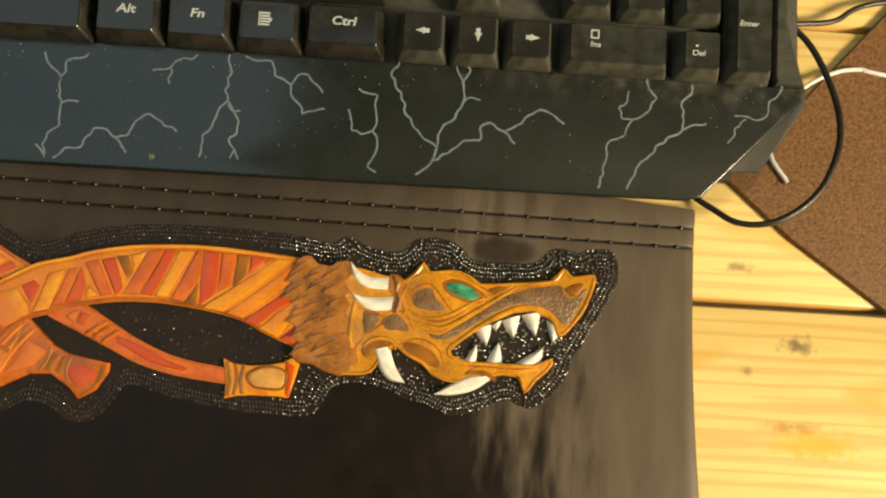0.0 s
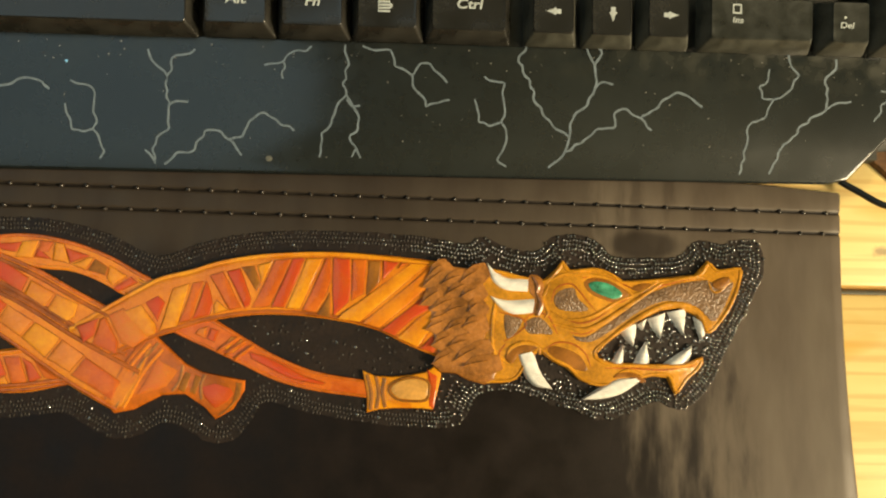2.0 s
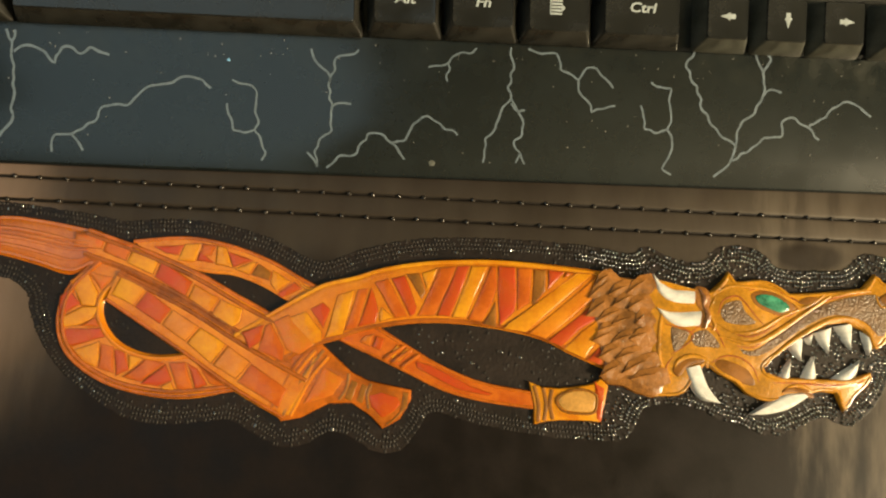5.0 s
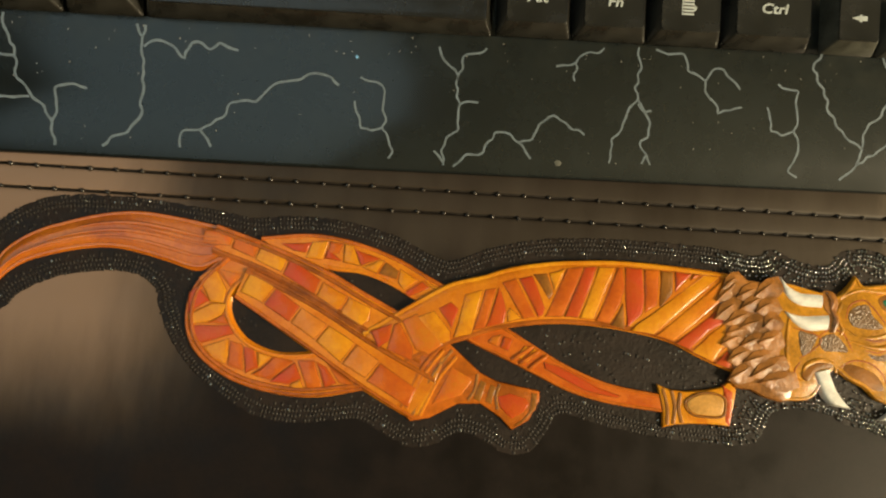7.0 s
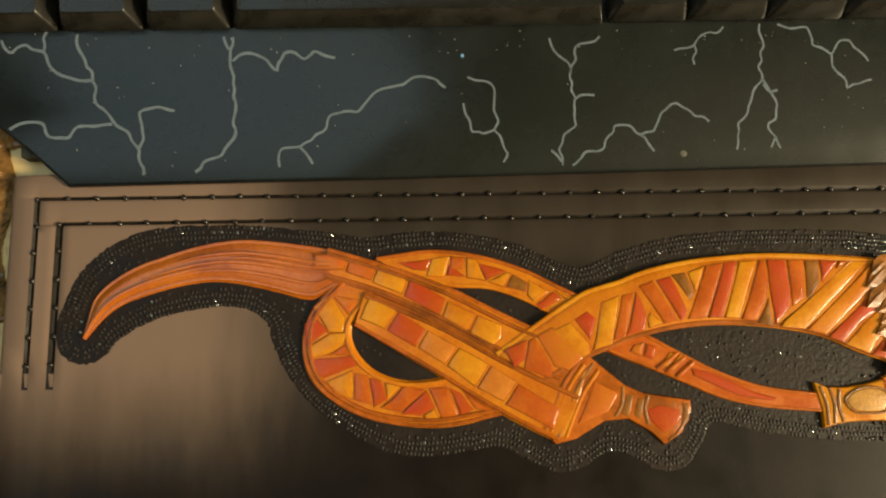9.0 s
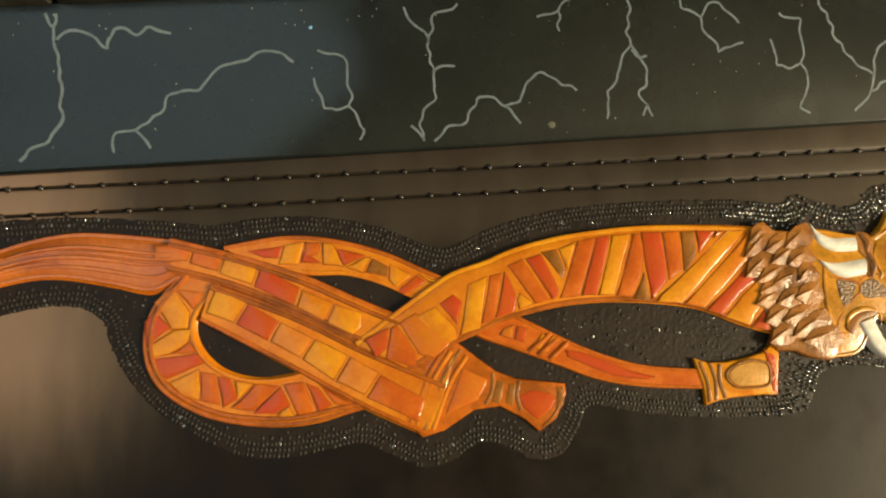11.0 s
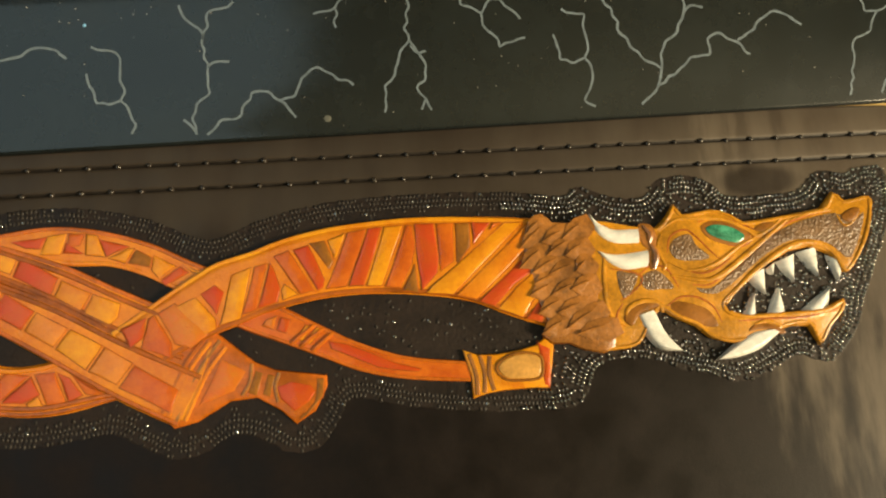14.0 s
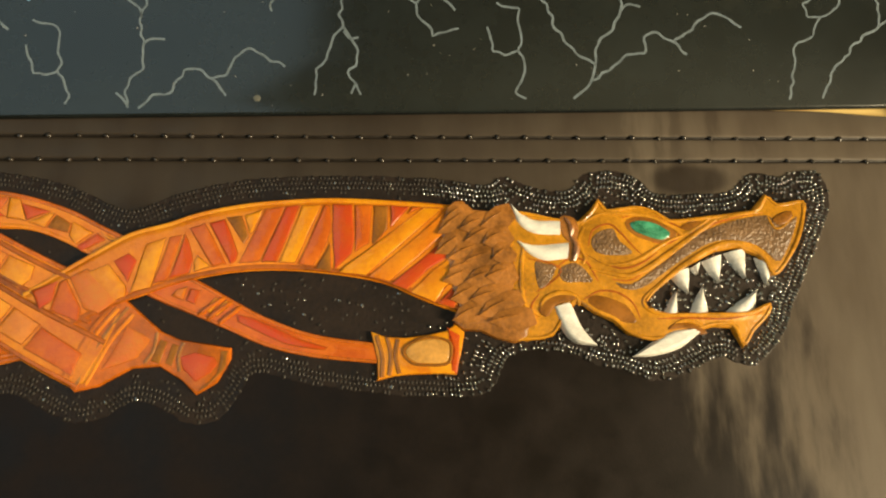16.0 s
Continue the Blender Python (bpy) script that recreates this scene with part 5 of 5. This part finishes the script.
# printed lightning
BOLTS = [
    (0.8, [(-147.5, 38.4), (-146.3, 35.0), (-142.1, 31.3), (-140.8, 19.7), (-140.6, 13.4), (-144.2, 10.7), (-145.7, 6.7), (-144.8, 2.3)], [(-132.7, 38.8), (-136.0, 37.0), (-139.3, 36.4), (-141.5, 28.4)], [(-140.9, 20.6), (-137.6, 22.2), (-134.7, 22.0)], [(-148.0, 6.6), (-144.8, 2.9)]),
    (0.8, [(-141.9, 2.1), (-138.1, 5.8), (-132.5, 6.9), (-129.2, 13.0), (-124.4, 12.9), (-121.8, 10.5), (-117.6, 11.4), (-115.2, 16.4), (-110.6, 19.2), (-106.6, 16.9), (-101.0, 13.7)], [(-121.8, 10.5), (-119.3, 7.8), (-117.6, 5.5)]),
    (0.7, [(-110.8, 34.4), (-104.7, 35.8), (-102.4, 38.5), (-97.6, 39.2), (-95.8, 40.9)], [(-104.7, 35.8), (-104.7, 30.2)]),
    (0.8, [(-84.8, 41.7), (-83.7, 35.2), (-85.6, 29.1), (-84.4, 25.6), (-87.6, 21.1), (-89.2, 16.0), (-92.2, 12.9), (-92.8, 5.4)], [(-84.4, 25.6), (-81.8, 21.4), (-80.2, 18.6), (-80.7, 14.0), (-83.1, 12.5), (-80.9, 8.7), (-79.5, 5.4)], [(-84.3, 24.2), (-82.4, 22.0), (-79.9, 22.3)], [(-80.9, 8.7), (-82.3, 5.7)]),
    (0.8, [(-79.3, 41.4), (-75.3, 40.1), (-70.4, 40.4), (-68.7, 35.2), (-63.0, 32.5), (-60.3, 36.3), (-57.4, 36.3), (-54.2, 33.1), (-51.7, 30.3)], [(-63.0, 32.5), (-62.8, 29.0), (-59.7, 25.8), (-58.5, 22.5), (-50.8, 24.8)]),
    (0.8, [(-39.4, 32.7), (-36.3, 31.3), (-32.7, 30.9), (-33.0, 25.5), (-32.5, 22.5), (-33.6, 18.1), (-31.8, 13.6), (-34.8, 5.5), (-31.8, 3.7)], [(-42.5, 25.3), (-41.1, 18.0), (-37.5, 16.7), (-33.6, 18.1)]),
    (0.9, [(-25.5, 43.4), (-28.2, 37.8), (-24.4, 32.0), (-22.0, 24.2), (-16.7, 17.5), (-10.9, 13.5)], [(-1.4, 43.0), (-0.3, 41.7), (-2.7, 37.5), (-2.4, 30.4), (-5.1, 24.2), (-8.9, 21.6), (-10.7, 17.9), (-10.9, 13.5), (-12.3, 8.9), (-15.1, 5.7), (-17.9, 3.6)], [(-5.4, 42.8), (-2.7, 37.5)], [(-2.3, 30.0), (0.6, 32.0), (3.6, 31.2)]),
    (0.9, [(-12.3, 8.9), (-5.5, 13.2), (-1.7, 16.5), (4.3, 17.2), (4.1, 21.8), (7.0, 23.4), (10.1, 21.6), (13.2, 20.4), (15.3, 17.5), (16.8, 16.6)], [(13.2, 21.0), (17.1, 23.2), (21.0, 26.9), (25.6, 29.2), (30.1, 27.5), (33.9, 24.7)]),
    (0.8, [(63.3, 43.2), (64.5, 38.8), (67.1, 35.9), (64.7, 31.7), (58.7, 27.8), (55.8, 22.0), (49.8, 18.6), (49.0, 11.5), (46.9, 2.7)], [(56.9, 37.9), (56.4, 34.2), (53.4, 32.0), (54.6, 28.0), (58.7, 27.8)]),
    (0.9, [(80.0, 41.8), (80.0, 38.8), (76.6, 35.5), (77.2, 28.4), (76.7, 24.9), (71.2, 21.9), (65.2, 15.5), (60.3, 10.1), (57.1, 2.9)], [(76.7, 24.9), (80.4, 27.1), (85.5, 27.9)]),
    (0.7, [(113.4, 46.1), (112.4, 40.9), (108.7, 37.5), (107.3, 31.7), (103.2, 30.4), (95.8, 31.6)], [(100.0, 30.4), (96.0, 26.9), (96.0, 24.4), (93.4, 21.2)]),
    (1.0, [(-299.1, 40.3), (-296.7, 36.8), (-292.6, 38.9), (-287.7, 36.6), (-286.9, 33.7), (-282.7, 30.2), (-275.4, 28.8), (-274.4, 22.3), (-270.6, 18.3), (-266.1, 14.3), (-263.6, 9.8), (-262.6, 2.9)], [(-287.0, 42.3), (-288.1, 36.9)], [(-278.9, 41.5), (-278.8, 37.7), (-275.4, 31.3), (-275.4, 28.8)], [(-297.9, 16.1), (-293.9, 17.9), (-289.0, 17.4), (-288.1, 14.5), (-282.4, 13.5), (-280.0, 16.4), (-275.2, 16.5), (-270.6, 17.0)], [(-263.6, 10.3), (-262.3, 12.8), (-262.9, 20.2), (-259.7, 21.1), (-253.6, 20.2)]),
    (1.0, [(-237.0, 40.1), (-237.7, 36.7), (-236.9, 20.2), (-237.5, 12.7), (-241.3, 7.7), (-246.2, 5.9), (-248.6, 3.3)], [(-239.5, 40.3), (-238.6, 37.5), (-237.7, 36.7)], [(-237.2, 33.5), (-233.6, 35.7), (-229.4, 34.6), (-225.1, 30.6), (-222.7, 35.6), (-220.2, 35.7), (-217.7, 33.8), (-214.4, 35.9), (-211.9, 34.7), (-208.8, 33.9)]),
    (0.9, [(-225.4, 4.0), (-224.7, 9.0), (-219.7, 9.5), (-213.0, 13.5), (-210.6, 18.1), (-203.1, 18.8), (-199.8, 22.3), (-196.5, 24.9), (-191.5, 25.9), (-186.4, 28.2), (-182.2, 27.9), (-177.9, 25.0)], [(-219.7, 9.5), (-216.2, 4.6)]),
    (0.8, [(-171.5, 27.9), (-166.8, 26.7), (-163.9, 24.3), (-164.1, 20.1), (-163.1, 15.0), (-164.3, 12.8), (-162.1, 9.2), (-160.7, 5.8), (-162.0, 3.6)], [(-173.0, 20.6), (-171.3, 15.6), (-170.8, 12.6), (-167.3, 11.9), (-164.3, 12.8)]),
]


def jagged(line):
    """The same line with small random kinks between its corners."""
    out = [np.array(line[0])]
    for a, b in zip(line, line[1:]):
        a, b = np.array(a), np.array(b)
        k = max(1, int(np.linalg.norm(b - a) / 1.7))
        side = np.array((a[1] - b[1], b[0] - a[0])) / max(np.linalg.norm(b - a), 1e-6)
        out += [a + (b - a) * i / k + side * random.uniform(-0.6, 0.6) for i in range(1, k)] + [b]
    return out


for thick, *lines in BOLTS:
    bm = bmesh.new()
    for line in lines:
        stroke(bm, jagged(line), thick * 0.8, lambda x, y: deck_z(x, y) + 0.07)
    part("lightning_print", bm, PRINT, keyboard, smooth=False)

part("indicator_light", slab([(a * 0.55 + -172.8, b * 0.55 + 34.0) for a, b in ((1, 0), (0.5, 0.87), (-0.5, 0.87), (-1, 0), (-0.5, -0.87), (0.5, -0.87))], deck_z(0, 34.0) - 0.3, 0.45, 0.15), material("pale_blue_plastic", (0.25, 0.55, 0.9), 0.3), keyboard)
part("screw_cap", slab([(a * 1.2 + -108.9, b * 1.2 + 4.8) for a, b in ((1, 0), (0.5, 0.87), (-0.5, 0.87), (-1, 0), (-0.5, -0.87), (0.5, -0.87))], deck_z(0, 4.8) - 0.3, 0.42, 0.3), material("worn_grey_plastic", (0.12, 0.12, 0.1), 0.5), keyboard)
bm = bmesh.new()
for i in range(150):
    x = random.uniform(-300, 112)
    y = random.uniform(1, 41) if random.random() < 0.6 else random.uniform(34, 42)
    if x > 85 - 0 and y < x - 82:
        continue
    r = random.uniform(0.08, 0.24)
    slab([(x + r * math.cos(a), y + r * random.uniform(0.6, 1.2) * math.sin(a)) for a in (0, 1.2, 2.5, 3.8, 5.0)], deck_z(x, y) - 0.02, r * 0.8 + 0.02, r * 0.4, bm)
tagged(part("dust_specks", bm, DUST, keyboard), "pale dust specks", kind="stuff")

# ---- loose things by the keyboard ----
board = thing("hardboard_sheet", "brown speckled hardboard sheet lying on the table", "board")
part("sheet", slab([(95, 62), (118.8, 41), (152.4, 17.5), (235, -44), (330, 60), (230, 190), (175, 152), (125, 95)], 0.05, 2.2, 0.4), BOARD, board)
cable = thing("black_cable", "thin black cable looping off the keyboard onto the table", "cable")
part("cord", tube([(109.1, 129.3, 7), (117.2, 123.0, 9), (124.5, 111.0, 12), (129.5, 91.6, 15), (129.4, 75.7, 17), (124.5, 60.7, 17), (116.6, 50.1, 16), (105.5, 43.1, 14), (95.2, 43.2, 10), (88.2, 49.3, 5), (83.5, 53.6, 2.2)], 1.12, n=90, sides=10), CABLE, cable)
cable2 = thing("black_cable", "thin black cable running off the keyboard's side", "cable")
part("cord", tube([(118.1, 123.6, 8), (124.4, 125.0, 7), (137.9, 128.8, 5), (158.4, 139.5, 4), (230.0, 150.0, 4)], 1.12, n=50, sides=10), CABLE, cable2)
wire = thing("white_wire", "thin white wire passing under the keyboard's corner", "wire")
part("cord", tube([(240.0, 100.0, 3.2), (157.6, 108.8, 3.2), (149.3, 110.3, 3.2), (138.0, 108.0, 3.2), (124.4, 99.5, 3.2), (116.3, 86.8, 3.2), (111.5, 73.0, 3.2), (117.5, 61.9, 3.3)], 0.85, n=70, sides=8), WIRE, wire)


def crumpled_film(x0, x1, y0, y1, lift):
    """A creased film: a fine sheet folded by ridges that cross at several angles."""
    bm = bmesh.new()
    xs, ys = np.arange(x0, x1 + 0.1, 0.9), np.arange(y0, y1 + 0.1, 0.9)
    folds = [(random.uniform(0, 6.28), random.uniform(0.25, 1.3), random.uniform(0, 6.28), random.uniform(0.2, 0.8)) for _ in range(14)]
    rows = []
    for i, x in enumerate(xs):
        row = []
        for j, y in enumerate(ys):
            z = sum(h * abs(math.sin((x * math.cos(a) + y * math.sin(a)) * f + p)) for a, f, p, h in folds) / 3.2
            edge = min(i, len(xs) - 1 - i, j, len(ys) - 1 - j)
            row.append(bm.verts.new((x + random.uniform(-0.2, 0.2) + 1.6 * math.sin(y / 5), y + random.uniform(-0.2, 0.2) + 1.5 * math.sin(x / 6), 0.3 + min(1, edge / 4) * (0.4 + lift * z))))
        rows.append(row)
    for a, b in zip(rows, rows[1:]):
        for j in range(len(ys) - 1):
            bm.faces.new((a[j], b[j], b[j + 1], a[j + 1]))
    return bm


FILM = material("brown_plastic_film", (0.25, 0.125, 0.035), 0.12, vary=0.7, scale=90, coat=0.5)
FILM.node_tree.nodes["Principled BSDF"].inputs["Alpha"].default_value = 0.93
wrapping = thing("plastic_wrapping", "crumpled shiny brown plastic film on the table beside the leather", "wrapping")
for name, x0, x1, y0, y1 in (("sheet", -352, -300.5, 4, 78), ("loose_fold", -303, -284, 52.5, 74)):
    film_sheet = part(name, crumpled_film(x0, x1, y0, y1, 1.2), FILM, wrapping, smooth=False)
    solid = film_sheet.modifiers.new("thickness", "SOLIDIFY")
    solid.thickness = 0.00008
